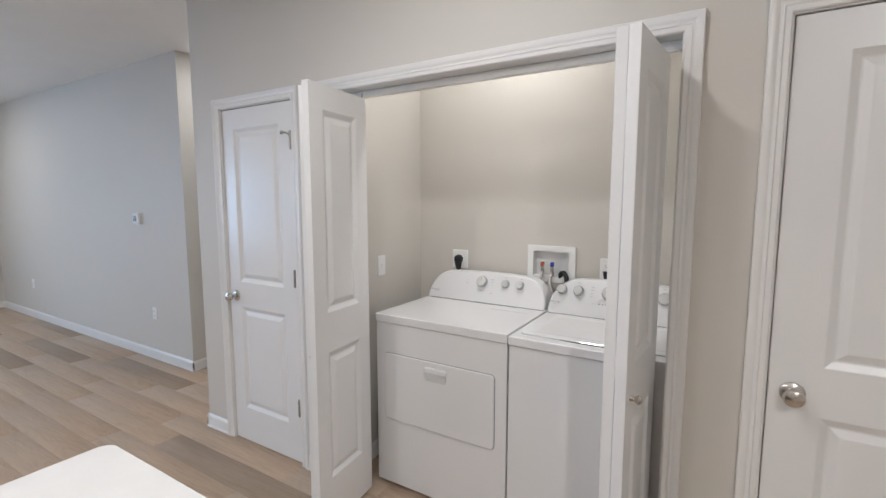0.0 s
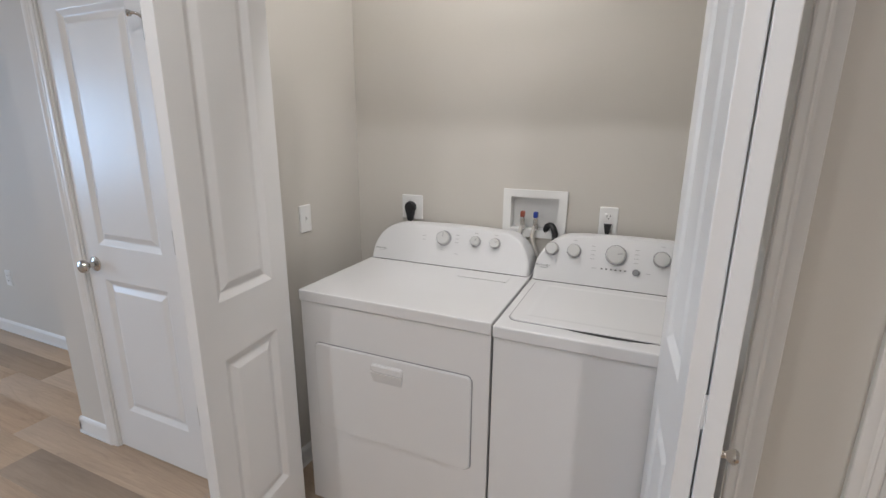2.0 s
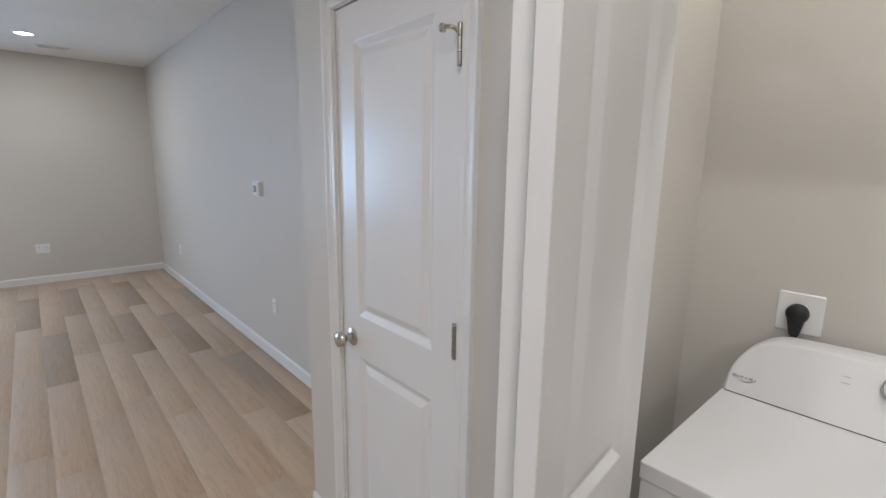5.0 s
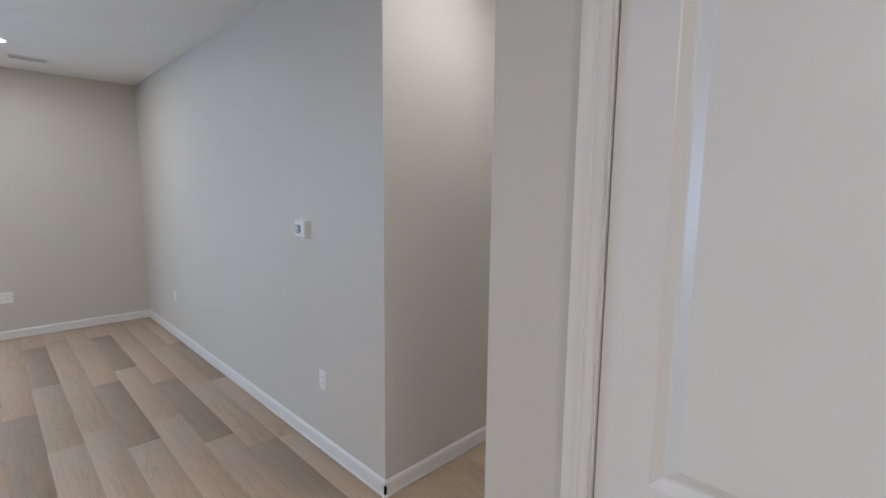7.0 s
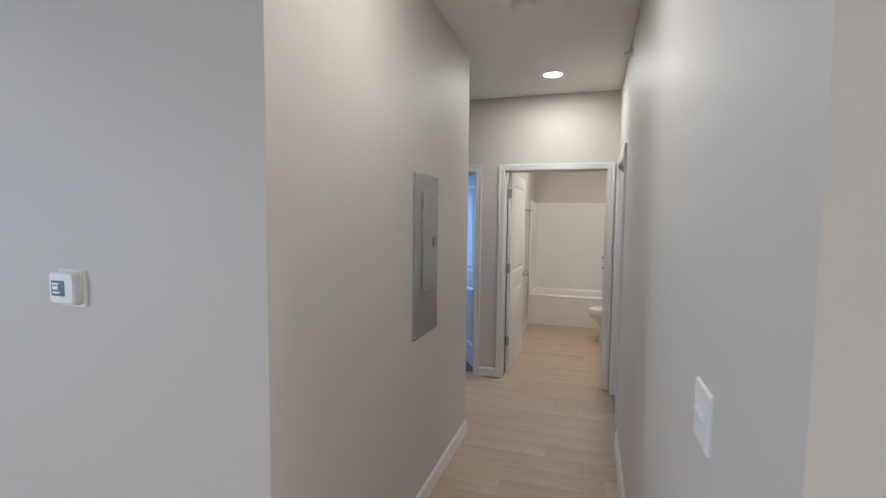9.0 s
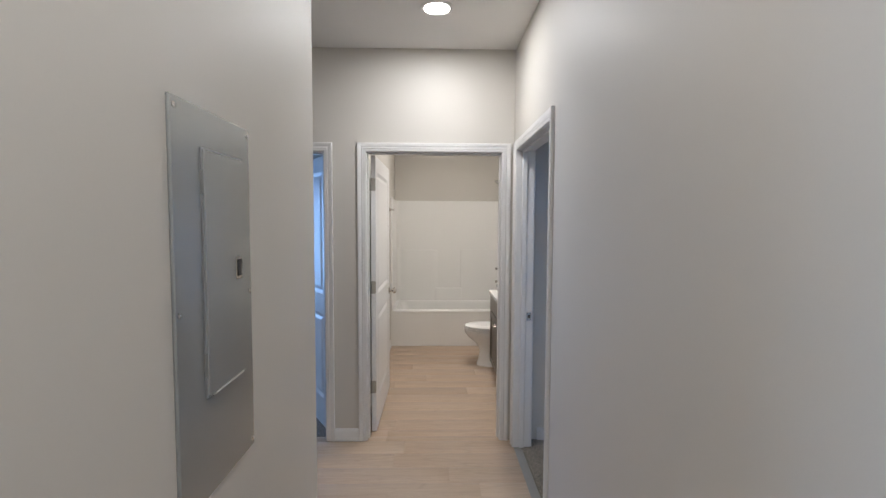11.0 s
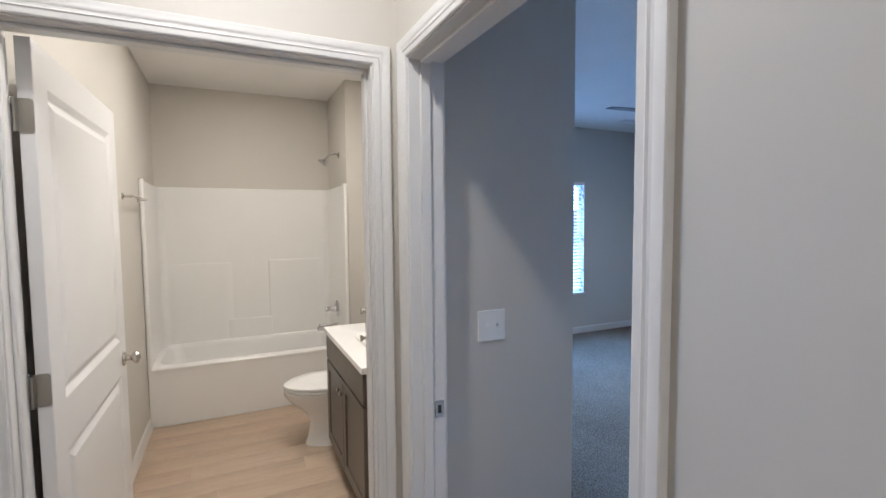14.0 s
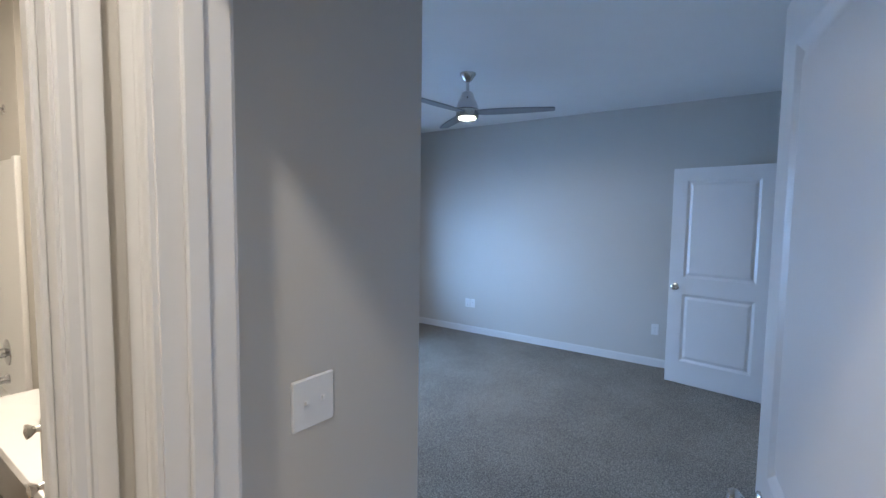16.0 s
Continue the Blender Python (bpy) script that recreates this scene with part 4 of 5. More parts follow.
th = thing("thermostat", (-4.25, 2.85, 1.33), "white square wall thermostat with a grey screen", "thermostat")
bm = bmesh.new()
rounded(bm, 0.132, 0.122, 0.004, 0.010, facing(-4.249, 2.85, 1.335))
part("wall_plate", bm, PLASTIC, th)
bm = bmesh.new()
rounded(bm, 0.116, 0.106, 0.030, 0.014, facing(-4.255, 2.847, 1.337), 0.006)
body = part("body", bm, PLASTIC, th)
bm = bmesh.new()
rounded(bm, 0.060, 0.050, 0.0015, 0.003, facing(-4.268, 2.8172, 1.337), 0.0005)
screen = part("screen", bm, SCREEN, body, "dim blue lit liquid crystal display")
for dx, dz, dw, dh in ((-0.010, 0.014, 0.030, 0.006), (-0.012, 0.001, 0.024, 0.011), (-0.008, -0.014, 0.032, 0.006)):
    bm = bmesh.new()
    rounded(bm, dw, dh, 0.0008, 0.001, facing(-4.268 + dx, 2.8158, 1.337 + dz), 0.0002)
    part("digits", bm, DIGIT, screen, "pale unreadable digits")
outlet(-4.078, 2.85, 0.445, 0, "white duplex outlet low on the living room wall")
outlet(-7.03, 2.85, 0.445, 0, "white duplex outlet low on the living room wall")
outlet(-8.15, 1.605, 0.435, 90, "white duplex outlet low on the far wall")
outlet(-8.15, 1.54, 0.435, 90, "white cable outlet beside a duplex outlet", sockets=1)

ep = thing("electrical_panel", (HL, 4.122, 0.945), "grey steel electrical panel cover let into the hall wall", "electrical panel")
bm = bmesh.new()
rounded(bm, 0.372, 0.862, 0.007, 0.004, facing(HL, 4.122, 1.376, 90), 0.003)
part("cover", bm, STEEL, ep)
bm = bmesh.new()
rounded(bm, 0.206, 0.550, 0.0045, 0.006, facing(HL + 0.006, 4.147, 1.447, 90), 0.001)
part("door_gap", bm, INK, ep)
bm = bmesh.new()
rounded(bm, 0.198, 0.542, 0.008, 0.005, facing(HL + 0.006, 4.147, 1.447, 90), 0.003)
pd = part("door", bm, STEEL, ep, "smooth grey steel panel door")
bm = bmesh.new()
rounded(bm, 0.022, 0.042, 0.004, 0.002, facing(HL + 0.0135, 4.213, 1.447, 90), 0.001)
part("latch", bm, BLACK, pd, "black sliding latch")
bm = bmesh.new()
rounded(bm, 0.032, 0.056, 0.0022, 0.003, facing(HL + 0.0135, 4.213, 1.447, 90), 0.0008)
part("latch_surround", bm, NICKEL, pd)
bm = bmesh.new()
box(bm, HL + 0.012, HL + 0.019, 4.060, 4.225, 1.172, 1.178, 0.002, 1)
part("finger_lip", bm, STEEL, pd)
for dz in (0.2, -0.2):
    bm = bmesh.new()
    box(bm, HL + 0.006, HL + 0.016, 4.043, 4.049, 1.447 + dz - 0.025, 1.447 + dz + 0.025, 0.001, 1)
    part("hinge", bm, STEEL, pd)
for yy in (3.950, 4.294):
    for zz in (0.965, 1.376, 1.787):
        bm = bmesh.new()
        lathe(bm, [(0.0, 0.005), (0.006, 0.005), (0.0055, 0.0085), (0.0, 0.009)], facing(HL, yy, zz, 90), 12)
        part("screw", bm, NICKEL, ep)
light_switch(HR, 2.765, 1.205, -90, "white double toggle light switch at the hall's mouth", 2)
outlet(HR, 3.6, 0.44, -90, "white duplex outlet low on the hall wall")

sm = thing("smoke_detector", (-3.02, 4.37, H), "round white smoke detector on the ceiling", "smoke detector")
DOWN = Matrix.Translation((-3.02, 4.37, H)) @ Matrix.Rotation(math.pi, 4, "X")
bm = bmesh.new()
lathe(bm, [(0.0, 0.0), (0.072, 0.0), (0.072, 0.010), (0.0, 0.010)], DOWN, 32)
part("base", bm, PLASTIC, sm)
bm = bmesh.new()
lathe(bm, [(0.0, 0.009), (0.063, 0.009), (0.062, 0.022), (0.054, 0.032), (0.030, 0.034), (0.028, 0.038), (0.0, 0.038)], DOWN, 32)
part("cover", bm, PLASTIC, sm)
sp = thing("fire_sprinkler", (HR, 4.95, 2.62), "white sidewall fire sprinkler head", "sprinkler")
bm = bmesh.new()
lathe(bm, [(0.0, 0.0), (0.032, 0.0), (0.028, 0.008), (0.012, 0.010), (0.010, 0.035), (0.005, 0.05), (0.014, 0.052), (0.014, 0.054), (0.0, 0.054)], facing(HR, 4.95, 2.62, -90), 20)
part("head", bm, PLASTIC, sp)

# a fixture for every can, the unseen added fill ones too
for cx, cy, k in CANS_AND_FILL:
    c = thing("ceiling_and_fill_light", (cx, cy, H), "round recessed white ceiling light, lit; several are unseen, added as fill", "ceiling light", "recessed ceiling lights")
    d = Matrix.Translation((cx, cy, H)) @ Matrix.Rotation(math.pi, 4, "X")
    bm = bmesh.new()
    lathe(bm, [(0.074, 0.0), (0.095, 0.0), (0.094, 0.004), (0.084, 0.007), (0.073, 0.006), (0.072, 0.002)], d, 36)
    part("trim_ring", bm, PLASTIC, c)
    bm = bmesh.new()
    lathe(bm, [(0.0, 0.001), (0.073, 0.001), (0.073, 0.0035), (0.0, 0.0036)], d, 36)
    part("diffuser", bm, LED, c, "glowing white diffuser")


def register(x, y, w, d, slats, behind=DARK):
    """A louvred ceiling register."""
    v = thing("ceiling_vent", (x, y, H), "white louvred ceiling vent", "vent")
    bm = bmesh.new()
    for a in ((-w / 2, w / 2, -d / 2, -d / 2 + 0.025), (-w / 2, w / 2, d / 2 - 0.025, d / 2), (-w / 2, -w / 2 + 0.025, -d / 2 + 0.025, d / 2 - 0.025), (w / 2 - 0.025, w / 2, -d / 2 + 0.025, d / 2 - 0.025)):
        box(bm, x + a[0], x + a[1], y + a[2], y + a[3], H - 0.008, H - 0.0005, 0.002, 1)
    part("frame", bm, PLASTIC, v)
    bm = bmesh.new()
    box(bm, x - w / 2 + 0.02, x + w / 2 - 0.02, y - d / 2 + 0.02, y + d / 2 - 0.02, H - 0.003, H - 0.001)
    part("backing", bm, behind, v)
    for i in range(slats):
        s = (i + 0.5) / slats
        bm = bmesh.new()
        if w >= d:
            box(bm, -w / 2 + 0.025, w / 2 - 0.025, -0.006, 0.006, -0.0008, 0.0008)
            bm.transform(Matrix.Translation((x, y - d / 2 + 0.025 + (d - 0.05) * s, H - 0.006)) @ Matrix.Rotation(radians(35), 4, "X"))
        else:
            box(bm, -0.006, 0.006, -d / 2 + 0.025, d / 2 - 0.025, -0.0008, 0.0008)
            bm.transform(Matrix.Translation((x - w / 2 + 0.025 + (w - 0.05) * s, y, H - 0.006)) @ Matrix.Rotation(radians(35), 4, "Y"))
        part("slat", bm, PLASTIC, v)


register(-7.56, 1.90, 0.15, 0.30, 7)
register(1.60, 9.0, 0.30, 0.15, 7)
register(-2.27, 8.125, 0.24, 0.24, 9, GREYPL)


# ---- bathroom ----
TX0, TX1, TY0, TY1, RIM = -3.513, -2.002, 8.735, 9.498, 0.455
tub = thing("bathtub", (-2.757, 9.12, 0), "white fibreglass bathtub with a one-piece surround", "bathtub")
bm = bmesh.new()


stack(bm, [oval_ring(TX0, TX1, TY0 + 0.012, TY1, 0.0, 0.006), oval_ring(TX0, TX1, TY0 + 0.008, TY1, RIM - 0.05, 0.006), oval_ring(TX0, TX1, TY0, TY1, RIM - 0.03, 0.006), oval_ring(TX0, TX1, TY0, TY1, RIM - 0.012, 0.006), oval_ring(TX0 + 0.004, TX1 - 0.004, TY0 + 0.012, TY1 - 0.004, RIM, 0.012),
           oval_ring(TX0 + 0.06, TX1 - 0.06, TY0 + 0.07, TY1 - 0.06, RIM, 0.10), oval_ring(TX0 + 0.08, TX1 - 0.08, TY0 + 0.085, TY1 - 0.08, RIM - 0.03, 0.10), oval_ring(TX0 + 0.14, TX1 - 0.12, TY0 + 0.12, TY1 - 0.12, 0.14, 0.12), oval_ring(TX0 + 0.2, TX1 - 0.2, TY0 + 0.18, TY1 - 0.18, 0.11, 0.10)])
part("tub", bm, FIBER, tub, soft=30)
ST = 1.852
bm = bmesh.new()
# back panel with moulded shelves standing proud of it
box(bm, TX0 + 0.02, TX1 - 0.02, TY1 - 0.022, TY1, RIM - 0.004, ST, 0.006)
for x0, x1, z0, z1, d, sl, sr in ((-3.44, -2.90, RIM, 1.170, 0.014, 0.10, 0.12), (-2.602, -2.06, RIM, 1.178, 0.014, 0.014, 0.10), (-2.99, -2.56, RIM, 0.635, 0.022, 0.09, 0.03)):
    t = bmesh.new()
    y1 = TY1 - 0.02
    stack(t, [[(x0, y1, z), (x1, y1, z), (x1 - sr, y1 - d * k, z), (x0 + sl, y1 - d * k, z)] for z, k in ((z0, 1.0), (z1 - 0.016, 1.0), (z1, 0.55))])
    bmesh.ops.bevel(t, geom=[e for e in t.edges if e.calc_face_angle(0) > 0.3], offset=0.009, segments=3, affect="EDGES")
    part("moulded_shelf", t, FIBER, tub, soft=50)
part("back_panel", bm, FIBER, tub, soft=50)
for x, s in ((TX0, 1), (TX1, -1)):
    bm = bmesh.new()
    box(bm, min(x, x + s * 0.022), max(x, x + s * 0.022), TY0 + 0.02, TY1 - 0.01, RIM - 0.004, ST, 0.006)
    box(bm, min(x, x + s * 0.030), max(x, x + s * 0.030), TY0 - 0.012, TY0 + 0.055, RIM - 0.01, ST + 0.012, 0.010, 3)
    # rounded inner corner
    t = bmesh.new()
    cx, cy, r = x + s * 0.02, TY1 - 0.02, 0.07
    ring = [(cx, cy)] + [(cx + s * (r - r * math.sin(radians(a))), cy - (r - r * math.cos(radians(a)))) for a in range(0, 91, 10)]
    stack(t, [[(px_, py_, z) for px_, py_ in ring] for z in (RIM, ST - 0.004)])
    merge(bm, t)
    part("side_panel", bm, FIBER, tub, soft=50)

sh = thing("wall_shower", (-2.0, 9.03, 2.10), "chrome shower head on a bent arm", "shower")
bm = bmesh.new()
tube(bm, [(-2.0, 9.03, 2.145), (-2.05, 9.03, 2.15), (-2.09, 9.03, 2.135), (-2.125, 9.03, 2.10)], 0.0085)
lathe(bm, [(0.0, 0.0), (0.028, 0.0), (0.026, 0.006), (0.010, 0.009), (0.0, 0.009)], facing(-2.0, 9.03, 2.145, -90), 24)
part("arm", bm, RING, sh)
bm = bmesh.new()
lathe(bm, [(0.0, 0.0), (0.011, 0.0), (0.013, 0.015), (0.026, 0.035), (0.043, 0.046), (0.045, 0.055), (0.038, 0.057), (0.0, 0.056)], Matrix.Translation((-2.118, 9.03, 2.108)) @ Matrix.Rotation(radians(180 + 38), 4, "Y"), 28)
part("head", bm, RING, sh)
va = thing("shower_valve", (-2.024, 9.12, 0.64), "chrome tub valve with a lever handle", "valve")
bm = bmesh.new()
lathe(bm, [(0.0, 0.0), (0.080, 0.0), (0.078, 0.005), (0.050, 0.012), (0.030, 0.016), (0.026, 0.050), (0.0, 0.051)], facing(-2.024, 9.12, 0.715, -90), 32)
part("escutcheon", bm, RING, va)
bm = bmesh.new()
lathe(bm, [(0.0, 0.048), (0.021, 0.048), (0.023, 0.060), (0.023, 0.104), (0.019, 0.112), (0.0, 0.113)], facing(-2.024, 9.12, 0.715, -90), 24)
hub = part("handle_hub", bm, RING, va)
bm = bmesh.new()
tube(bm, [(-2.088, 9.105, 0.718), (-2.084, 9.06, 0.724), (-2.078, 8.985, 0.736)], 0.0085)
part("lever", bm, RING, hub)
so = thing("tub_spout", (-2.024, 9.12, 0.52), "long round chrome bathtub spout with a diverter knob", "faucet")
bm = bmesh.new()
lathe(bm, [(0.0, 0.0), (0.031, 0.0), (0.029, 0.010), (0.022, 0.02), (0.021, 0.13), (0.023, 0.17), (0.020, 0.192), (0.0, 0.195)], facing(-2.024, 9.12, 0.552, -90) @ Matrix.Rotation(radians(5), 4, "X"), 24)
spout = part("spout", bm, RING, so)
bm = bmesh.new()
lathe(bm, [(0.0, 0.0), (0.004, 0.0), (0.004, 0.018), (0.008, 0.020), (0.007, 0.028), (0.0, 0.029)], Matrix.Translation((-2.195, 9.12, 0.552)), 14)
part("diverter_knob", bm, RING, spout)
# double hook on the jamb of the bathroom door
hk = thing("robe_hook", (-2.503, 6.352, 1.178), "small nickel double hook on the bathroom door jamb", "hook")
bm = bmesh.new()
rounded(bm, 0.016, 0.125, 0.003, 0.006, facing(-2.503, 6.352, 1.178, -90), 0.001)
part("back_plate", bm, NICKEL, hk)
for z in (1.130, 1.226):
    bm = bmesh.new()
    lathe(bm, [(0.0, 0.002), (0.006, 0.002), (0.005, 0.010), (0.011, 0.018), (0.012, 0.022), (0.0, 0.025)], facing(-2.503, 6.352, z, -90), 18)
    part("prong", bm, NICKEL, hk)
tb = thing("towel_bar", (-3.515, 8.41, 1.70), "short satin nickel towel bar on the bathroom wall", "towel bar")
for y in (8.15, 8.67):
    bm = bmesh.new()
    lathe(bm, [(0.0, 0.0), (0.022, 0.0), (0.020, 0.008), (0.009, 0.012), (0.009, 0.058), (0.0, 0.060)], facing(-3.515, y, 1.705, 90), 20)
    part("post", bm, NICKEL, tb)
bm = bmesh.new()
tube(bm, [(-3.462, 8.14, 1.705), (-3.462, 8.4, 1.705), (-3.462, 8.68, 1.705)], 0.0075)
part("bar", bm, NICKEL, tb)

# toilet, its bowl pointing to -x
toi = thing("toilet", (-2.25, 7.99, 0), "white two-piece toilet with its lid closed", "toilet")
TCY = 7.99


def egg(cx, a, b, z, n=28, point=0.12):
    out = []
    for i in range(n):
        u = 2 * math.pi * i / n
        k = 1 - point * max(0, -math.cos(u))
        out.append((cx + a * math.cos(u), TCY + b * math.sin(u) * k, z))
    return out


bm = bmesh.new()
stack(bm, [egg(-2.30, 0.20, 0.105, 0.001), egg(-2.30, 0.20, 0.105, 0.02), egg(-2.30, 0.185, 0.092, 0.06), egg(-2.30, 0.165, 0.088, 0.16), egg(-2.315, 0.19, 0.105, 0.24), egg(-2.355, 0.235, 0.155, 0.31), egg(-2.38, 0.248, 0.178, 0.36), egg(-2.385, 0.250, 0.182, 0.392), egg(-2.385, 0.235, 0.168, 0.398)])
part("bowl", bm, CERAMIC, toi, soft=50)
bm = bmesh.new()
stack(bm, [egg(-2.38, 0.245, 0.180, 0.399), egg(-2.382, 0.253, 0.187, 0.405), egg(-2.382, 0.253, 0.187, 0.416), egg(-2.38, 0.245, 0.18, 0.419)])
part("seat", bm, CERAMIC, toi, soft=50)
bm = bmesh.new()
stack(bm, [egg(-2.38, 0.245, 0.182, 0.422), egg(-2.382, 0.254, 0.188, 0.427), egg(-2.382, 0.253, 0.187, 0.438), egg(-2.38, 0.235, 0.172, 0.447), egg(-2.38, 0.16, 0.11, 0.452)])
part("lid", bm, CERAMIC, toi, soft=50)
bm = bmesh.new()
box(bm, -2.10, -1.89, TCY - 0.115, TCY + 0.115, 0.14, 0.40, 0.03, 3)
box(bm, -2.06, -1.865, TCY - 0.205, TCY + 0.205, 0.395, 0.725, 0.025, 3)
part("tank", bm, CERAMIC, toi, soft=50)
bm = bmesh.new()
box(bm, -2.075, -1.855, TCY - 0.215, TCY + 0.215, 0.726, 0.760, 0.012, 3)
part("tank_lid", bm, CERAMIC, toi, soft=50)

# vanity along the right wall
VX, VY0, VY1, VT = -2.366, 6.86, 7.775, 0.825
van = thing("vanity_cabinet", (-2.1, 7.32, 0), "dark grey-brown wooden vanity cabinet with shaker doors", "vanity")
bm = bmesh.new()
box(bm, VX, -1.845, VY0, VY1, 0.10, VT - 0.001, 0.0015, 1)
box(bm, VX + 0.06, -1.85, VY0 + 0.005, VY1 - 0.005, 0.001, 0.10)
part("body", bm, CABINET, van)


def shaker(parent, y0, y1, z0, z1, name):
    """A shaker front on the vanity: a frame proud of a flat panel."""
    f = VX - 0.019
    bm = bmesh.new()
    s = 0.055 if name == "door" else 0.0
    if s:
        for a in ((y0, y0 + s, z0, z1), (y1 - s, y1, z0, z1), (y0 + s, y1 - s, z0, z0 + s), (y0 + s, y1 - s, z1 - s, z1)):
            box(bm, f, VX - 0.001, a[0], a[1], a[2], a[3], 0.0012, 1)
        box(bm, f + 0.010, VX - 0.001, y0 + s, y1 - s, z0 + s, z1 - s)
    else:
        box(bm, f, VX - 0.001, y0, y1, z0, z1, 0.0015, 1)
    return part(name, bm, CABINET, parent)


ym = (VY0 + VY1) / 2
shaker(van, VY0 + 0.012, VY1 - 0.012, 0.665, 0.815, "false_drawer_front")
for y0, y1, ky in ((VY0 + 0.012, ym - 0.004, ym - 0.035), (ym + 0.004, VY1 - 0.012, ym + 0.035)):
    d = shaker(van, y0, y1, 0.125, 0.650, "door")
    bm = bmesh.new()
    lathe(bm, [(0.0, 0.0), (0.007, 0.0), (0.006, 0.012), (0.014, 0.018), (0.015, 0.024), (0.0, 0.030)], facing(VX - 0.019, ky, 0.585, -90), 18)
    part("door_knob", bm, NICKEL, d, "small nickel cabinet knob")
vt = thing("bathroom_countertop", (-2.1, 7.32, VT), "white cultured marble vanity top with a moulded basin", "vanity top")
bm = bmesh.new()
stack(bm, [oval_ring(VX - 0.03, -1.842, VY0 - 0.012, VY1 + 0.012, VT + 0.001, 0.004), oval_ring(VX - 0.03, -1.842, VY0 - 0.012, VY1 + 0.012, VT + 0.028, 0.004), oval_ring(VX - 0.027, -1.842, VY0 - 0.009, VY1 + 0.009, VT + 0.031, 0.004),
           oval_ring(VX + 0.08, -1.95, ym - 0.22, ym + 0.22, VT + 0.031, 0.10), oval_ring(VX + 0.095, -1.965, ym - 0.205, ym + 0.205, VT + 0.022, 0.10), oval_ring(VX + 0.13, -2.0, ym - 0.15, ym + 0.15, VT + 0.006, 0.10)])
box(bm, -1.862, -1.842, VY0 - 0.012, VY1 + 0.012, VT + 0.029, VT + 0.11, 0.003)
part("top", bm, MARBLE, vt, soft=50)
fa = thing("basin_faucet", (-1.92, ym, VT + 0.03), "nickel two-handle basin faucet", "faucet")
for dy in (-0.10, 0.10):
    bm = bmesh.new()
    lathe(bm, [(0.0, 0.0), (0.025, 0.0), (0.022, 0.012), (0.014, 0.03), (0.016, 0.045), (0.0, 0.05)], Matrix.Translation((-1.92, ym + dy, VT + 0.030)), 18)
    tube(bm, [(-1.92, ym + dy, VT + 0.07), (-1.925, ym + dy * 1.3, VT + 0.078), (-1.93, ym + dy * 1.6, VT + 0.086)], 0.007)
    part("handle", bm, NICKEL, fa)
bm = bmesh.new()
tube(bm, [(-1.92, ym, VT + 0.03), (-1.92, ym, VT + 0.12), (-1.95, ym, VT + 0.16), (-2.00, ym, VT + 0.155), (-2.03, ym, VT + 0.12)], 0.011)
part("spout", bm, NICKEL, fa)
# ---- bedroom ----
light_switch(-2.053, EY, 1.148, 0, "white double toggle light switch inside the bedroom", 2)
outlet(2.5, 8.71, 0.40, -90, "white duplex outlet low on the bedroom wall")
outlet(2.5, 8.63, 0.40, -90, "white cable outlet beside a duplex outlet", sockets=1)
outlet(2.5, 6.36, 0.40, -90, "white duplex outlet low on the bedroom wall beside an open door")
outlet(-5.506, 9.76, 0.414, 0, "white duplex outlet low on the second bedroom wall")
FX, FYY = 0.54, 7.51
fan = thing("ceiling_fan", (FX, FYY, H), "silver three-blade ceiling fan with a lit lamp", "ceiling fan")
D = Matrix.Translation((FX, FYY, H)) @ Matrix.Rotation(math.pi, 4, "X")
bm = bmesh.new()
lathe(bm, [(0.0, 0.0), (0.066, 0.0), (0.066, 0.012), (0.050, 0.035), (0.030, 0.062), (0.018, 0.068), (0.0, 0.068)], D, 32)
part("canopy", bm, NICKEL, fan)
bm = bmesh.new()
lathe(bm, [(0.0, 0.066), (0.0125, 0.066), (0.0125, 0.155), (0.0, 0.155)], D, 18)
part("downrod", bm, NICKEL, fan)
bm = bmesh.new()
lathe(bm, [(0.0, 0.145), (0.030, 0.147), (0.045, 0.160), (0.058, 0.20), (0.080, 0.245), (0.092, 0.275), (0.095, 0.292), (0.0, 0.292)], D, 36)
housing = part("motor_housing", bm, SILVER, fan)
bm = bmesh.new()
lathe(bm, [(0.0, -0.004), (0.006, -0.004), (0.006, 0.003), (0.0, 0.003)], facing(FX - 0.058, FYY - 0.035, H - 0.208, -58), 12)
part("screw_hole", bm, BLACK, housing)
bm = bmesh.new()
lathe(bm, [(0.0, 0.291), (0.091, 0.291), (0.091, 0.298), (0.0, 0.298)], D, 36)
part("motor_gap", bm, BLACK, fan)
bm = bmesh.new()
lathe(bm, [(0.0, 0.297), (0.094, 0.297), (0.094, 0.345), (0.088, 0.358), (0.070, 0.360), (0.0, 0.360)], D, 36)
lk = part("light_kit", bm, NICKEL, fan)
bm = bmesh.new()
lathe(bm, [(0.0, 0.359), (0.072, 0.359), (0.069, 0.368), (0.0, 0.372)], D, 36)
part("diffuser", bm, LED, lk, "glowing white lamp diffuser")
for ang in (-70, 52, 174):
    bm = bmesh.new()
    st = []
    for s, w, tw in ((0.08, 0.040, 8), (0.14, 0.058, 8), (0.30, 0.066, 7), (0.50, 0.058, 6), (0.66, 0.046, 5), (0.705, 0.034, 5)):
        a = -radians(tw)
        st.append([(s, -w * math.cos(a), -w * math.sin(a) - 0.004), (s, w * math.cos(a), w * math.sin(a) - 0.004), (s, w * math.cos(a), w * math.sin(a) + 0.004), (s, -w * math.cos(a), -w * math.sin(a) + 0.004)])
    stack(bm, st)
    bm.transform(Matrix.Translation((FX, FYY, H - 0.318)) @ Matrix.Rotation(radians(ang), 4, "Z"))
    part("blade", bm, FANBLADE, fan, "slim silver-grey blade")


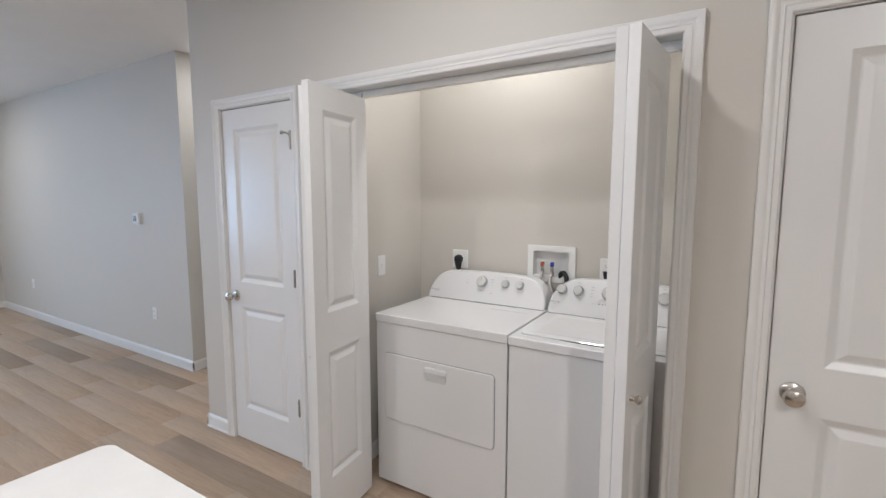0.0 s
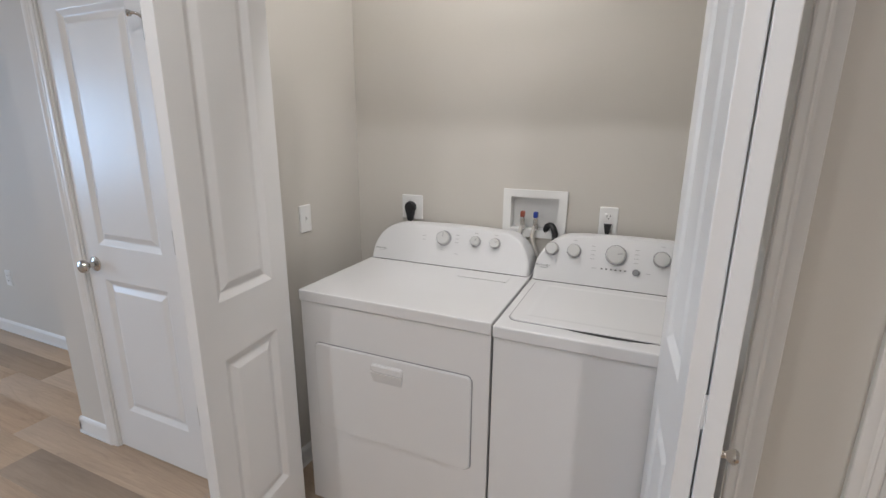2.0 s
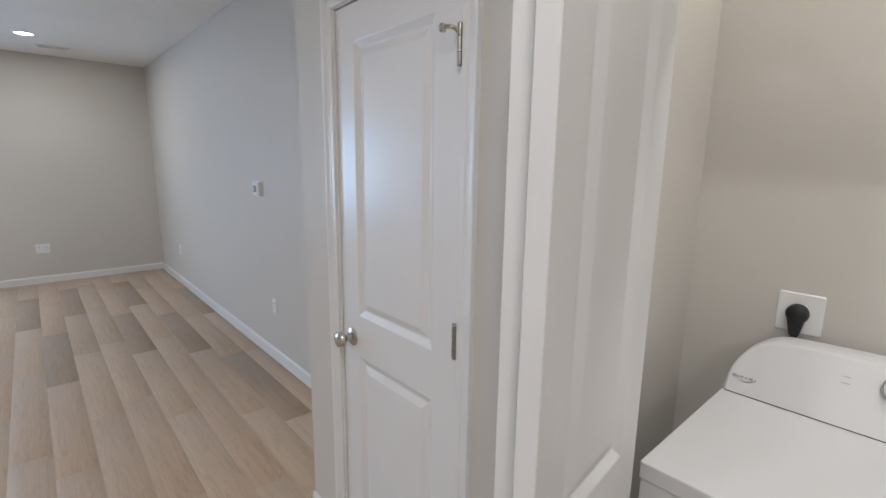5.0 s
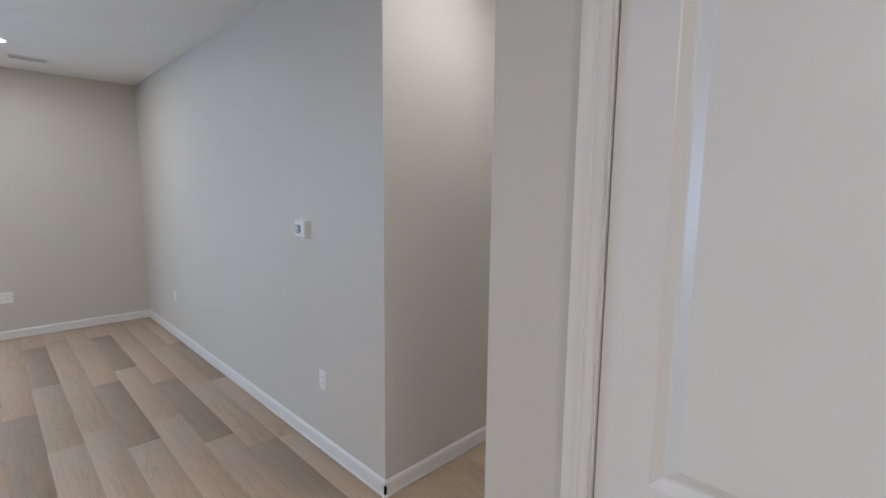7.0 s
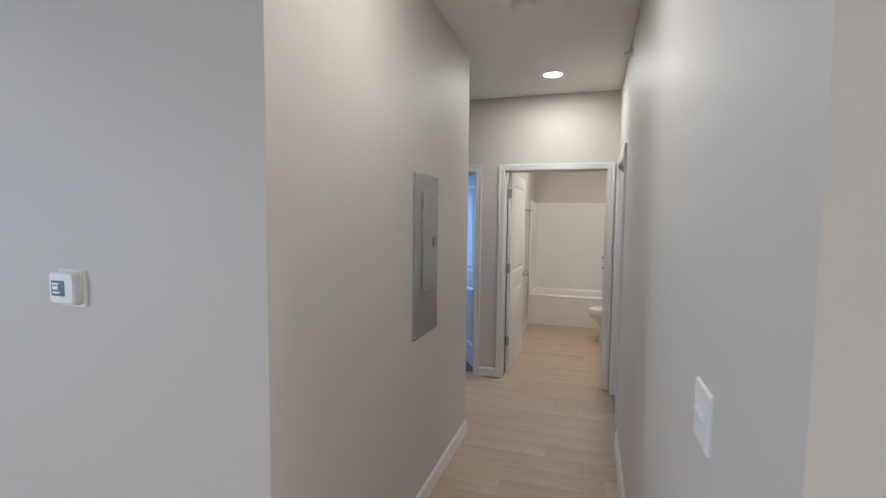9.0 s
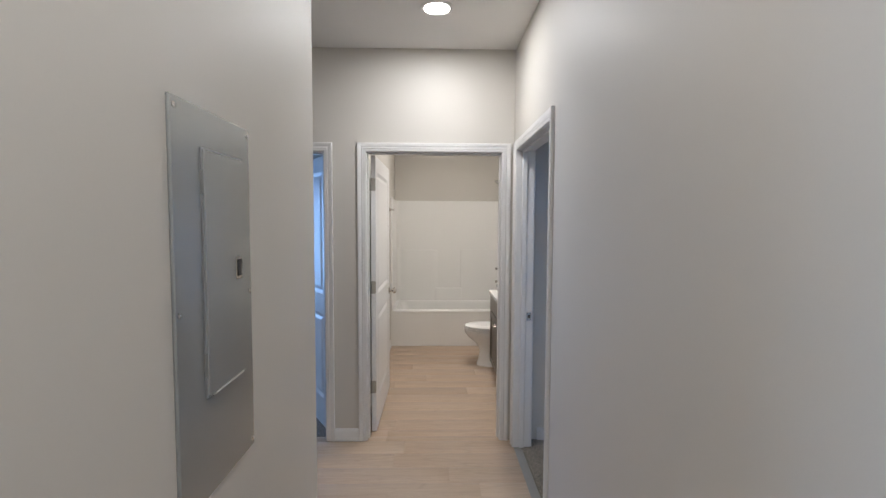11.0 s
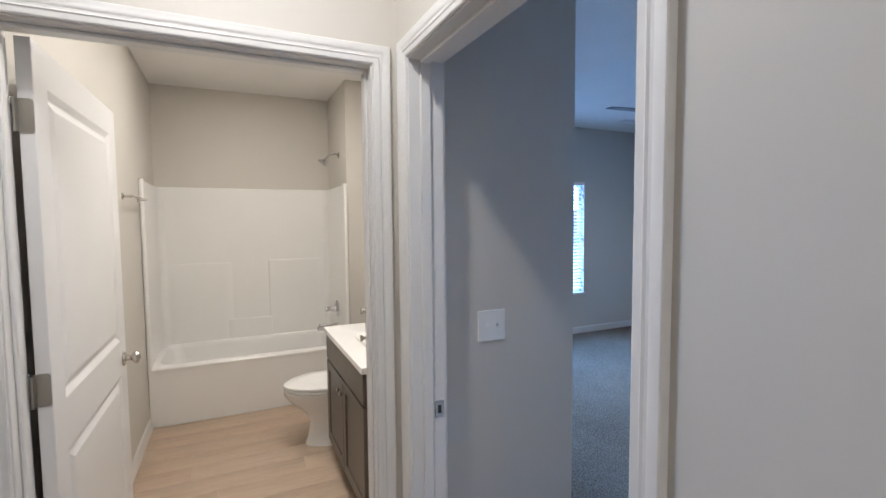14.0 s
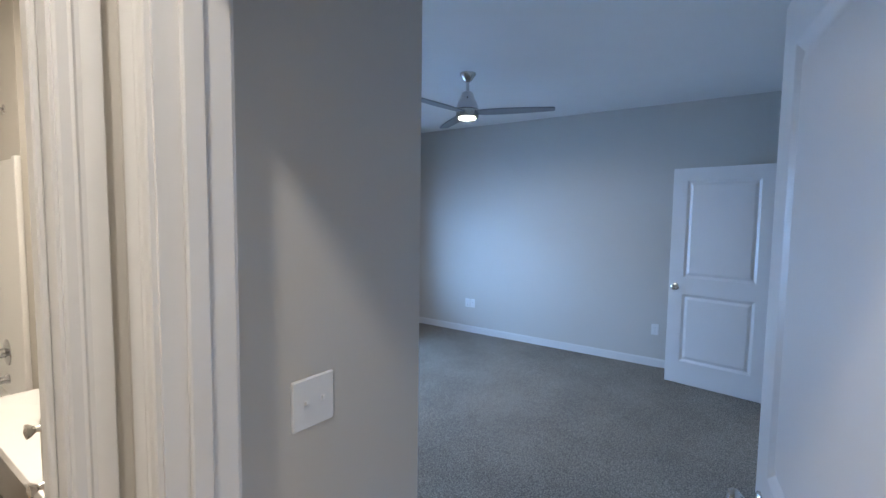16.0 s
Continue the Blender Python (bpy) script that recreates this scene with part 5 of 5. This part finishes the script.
def window(name, m, w, z0, z1, blinds, label):
    """A window: frame, sill, two panes and a slatted blind. Local x along the wall, the room at local -y, the wall's face at y 0."""
    o = thing(name, m, label, "window", kind="structure")
    for a in ((-w / 2, -w / 2 + 0.045, z0, z1), (w / 2 - 0.045, w / 2, z0, z1), (-w / 2 + 0.045, w / 2 - 0.045, z0, z0 + 0.045), (-w / 2 + 0.045, w / 2 - 0.045, z1 - 0.045, z1), (-w / 2 + 0.045, w / 2 - 0.045, (z0 + z1) / 2 - 0.02, (z0 + z1) / 2 + 0.02)):
        bm = bmesh.new()
        box(bm, a[0], a[1], 0.06, 0.10, a[2], a[3], 0.003, 1)
        part("window_frame", bm, PLASTIC, o, local=True)
    for za, zb in ((z0 + 0.04, (z0 + z1) / 2 - 0.015), ((z0 + z1) / 2 + 0.015, z1 - 0.04)):
        bm = bmesh.new()
        box(bm, -w / 2 + 0.04, w / 2 - 0.04, 0.078, 0.082, za, zb)
        p = part("pane", bm, GLASS, o, local=True)
        p.visible_shadow = False
    bm = bmesh.new()
    box(bm, -w / 2 - 0.03, w / 2 + 0.03, -0.025, 0.06, z0 - 0.022, z0 - 0.001, 0.004)
    part("window_sill", bm, TRIM, o, local=True)
    if blinds:
        n = int((z1 - z0 - 0.05) / 0.045)
        for i in range(n):
            bm = bmesh.new()
            box(bm, -w / 2 + 0.012, w / 2 - 0.012, -0.024, 0.024, -0.0012, 0.0012)
            bm.transform(Matrix.Translation((0, 0.022, z1 - 0.06 - 0.045 * i)) @ Matrix.Rotation(radians(24), 4, "X"))
            part("blind_slat", bm, BLIND, o, local=True)
        bm = bmesh.new()
        box(bm, -w / 2 + 0.008, w / 2 - 0.008, 0.005, 0.055, z1 - 0.04, z1 - 0.001, 0.003, 1)
        part("blind_headrail", bm, BLIND, o, local=True)
    return o


window("window_1", pose(0.53, 9.56, 0), 1.70, 0.56, 2.03, True, "white bedroom window with open horizontal blinds")
window("window_2", pose(-6.6, 8.2, 0, 0, 0, 90), 1.60, 0.60, 2.05, False, "white double hung window of the second bedroom")
window("window_3", pose(-8.15, -0.95, 0, 0, 0, 90), 1.22, 0.66, 2.20, False, "white double hung window of the living room")

# ---- floor planks ----
PW, PL, GAP = 0.1765, 1.225, 0.0001
PY = 0.0595  # where the rows of planks begin
# darker planks: row, and where the plank begins
DARK_PLANKS = ((7, -7.37), (8, -5.865), (9, -7.62), (11, -6.14), (12, -7.62), (13, -5.88), (14, -4.42), (15, -6.85), (11, -2.465))
floor_1 = thing("floor", (-3, 1, -0.002), "light oak vinyl plank floor with a few darker boards", "floor", kind="structure")
cache = {}


def plank_bm(x0, x1, y0, y1):
    bm = bmesh.new()
    c = 0.0002
    stack(bm, [[(x0, y0, -0.011), (x1, y0, -0.011), (x1, y1, -0.011), (x0, y1, -0.011)], [(x0, y0, -c * 0.7), (x1, y0, -c * 0.7), (x1, y1, -c * 0.7), (x0, y1, -c * 0.7)], [(x0 + c, y0 + c, 0), (x1 - c, y0 + c, 0), (x1 - c, y1 - c, 0), (x0 + c, y1 - c, 0)]])
    return bm


def lay(x0, x1, y0, y1, separate):
    """Lays staggered planks along x over a rectangle, as parts of their own or joined."""
    rest = bmesh.new()
    row = math.floor((y0 - PY) / PW)
    while PY + row * PW < y1:
        ya, yb = max(y0, PY + row * PW), min(y1, PY + row * PW + PW)
        off = random.Random(row * 13 + 5).random() * PL
        dark = [x for r, x in DARK_PLANKS if r == row]
        if dark:
            off = dark[0] % PL
        k = math.floor((x0 - off) / PL)
        while off + k * PL < x1:
            xa, xb = max(x0, off + k * PL), min(x1, off + k * PL + PL)
            if xb - xa > 0.01 and yb - ya > 0.006:
                g = GAP / 2
                if separate:
                    deep = any(abs(off + k * PL - x) < 0.02 for x in dark)
                    key = (round(xb - xa, 3), round(yb - ya, 3), deep)
                    if key not in cache:
                        hw, hh = (xb - xa) / 2 - g, (yb - ya) / 2 - g
                        cache[key] = finish(plank_bm(-hw, hw, -hh, hh), "plank", DEEP if deep else PLANK)
                    ob = new("plank", cache[key])
                    ob.parent = floor_1
                    ob.location = Vector(((xa + xb) / 2, (ya + yb) / 2, 0.002)) - Vector((-3, 1, 0))
                else:
                    merge(rest, plank_bm(xa + g, xb - g, ya + g, yb - g))
            k += 1
        row += 1
    if not separate and rest.verts:
        ob = part("far_planks", rest, PLANKS, floor_1)
        tagged(ob, kind="stuff")
    else:
        rest.free()


lay(-8.15, 0.6, 0.9, FY, True)
lay(-8.15, HR, FY, 2.85, True)
lay(HL, HR, 2.85, 5.0, True)
lay(-5.4, HR, 5.0, EY + 0.06, True)
lay(-3.515, -1.84, EY + 0.06, 8.74, True)
lay(HR, 0.6, FY, 3.14, True)
lay(-8.15, 3.3, -4.0, 0.9, False)
lay(0.6, 3.3, 0.9, 3.14, False)
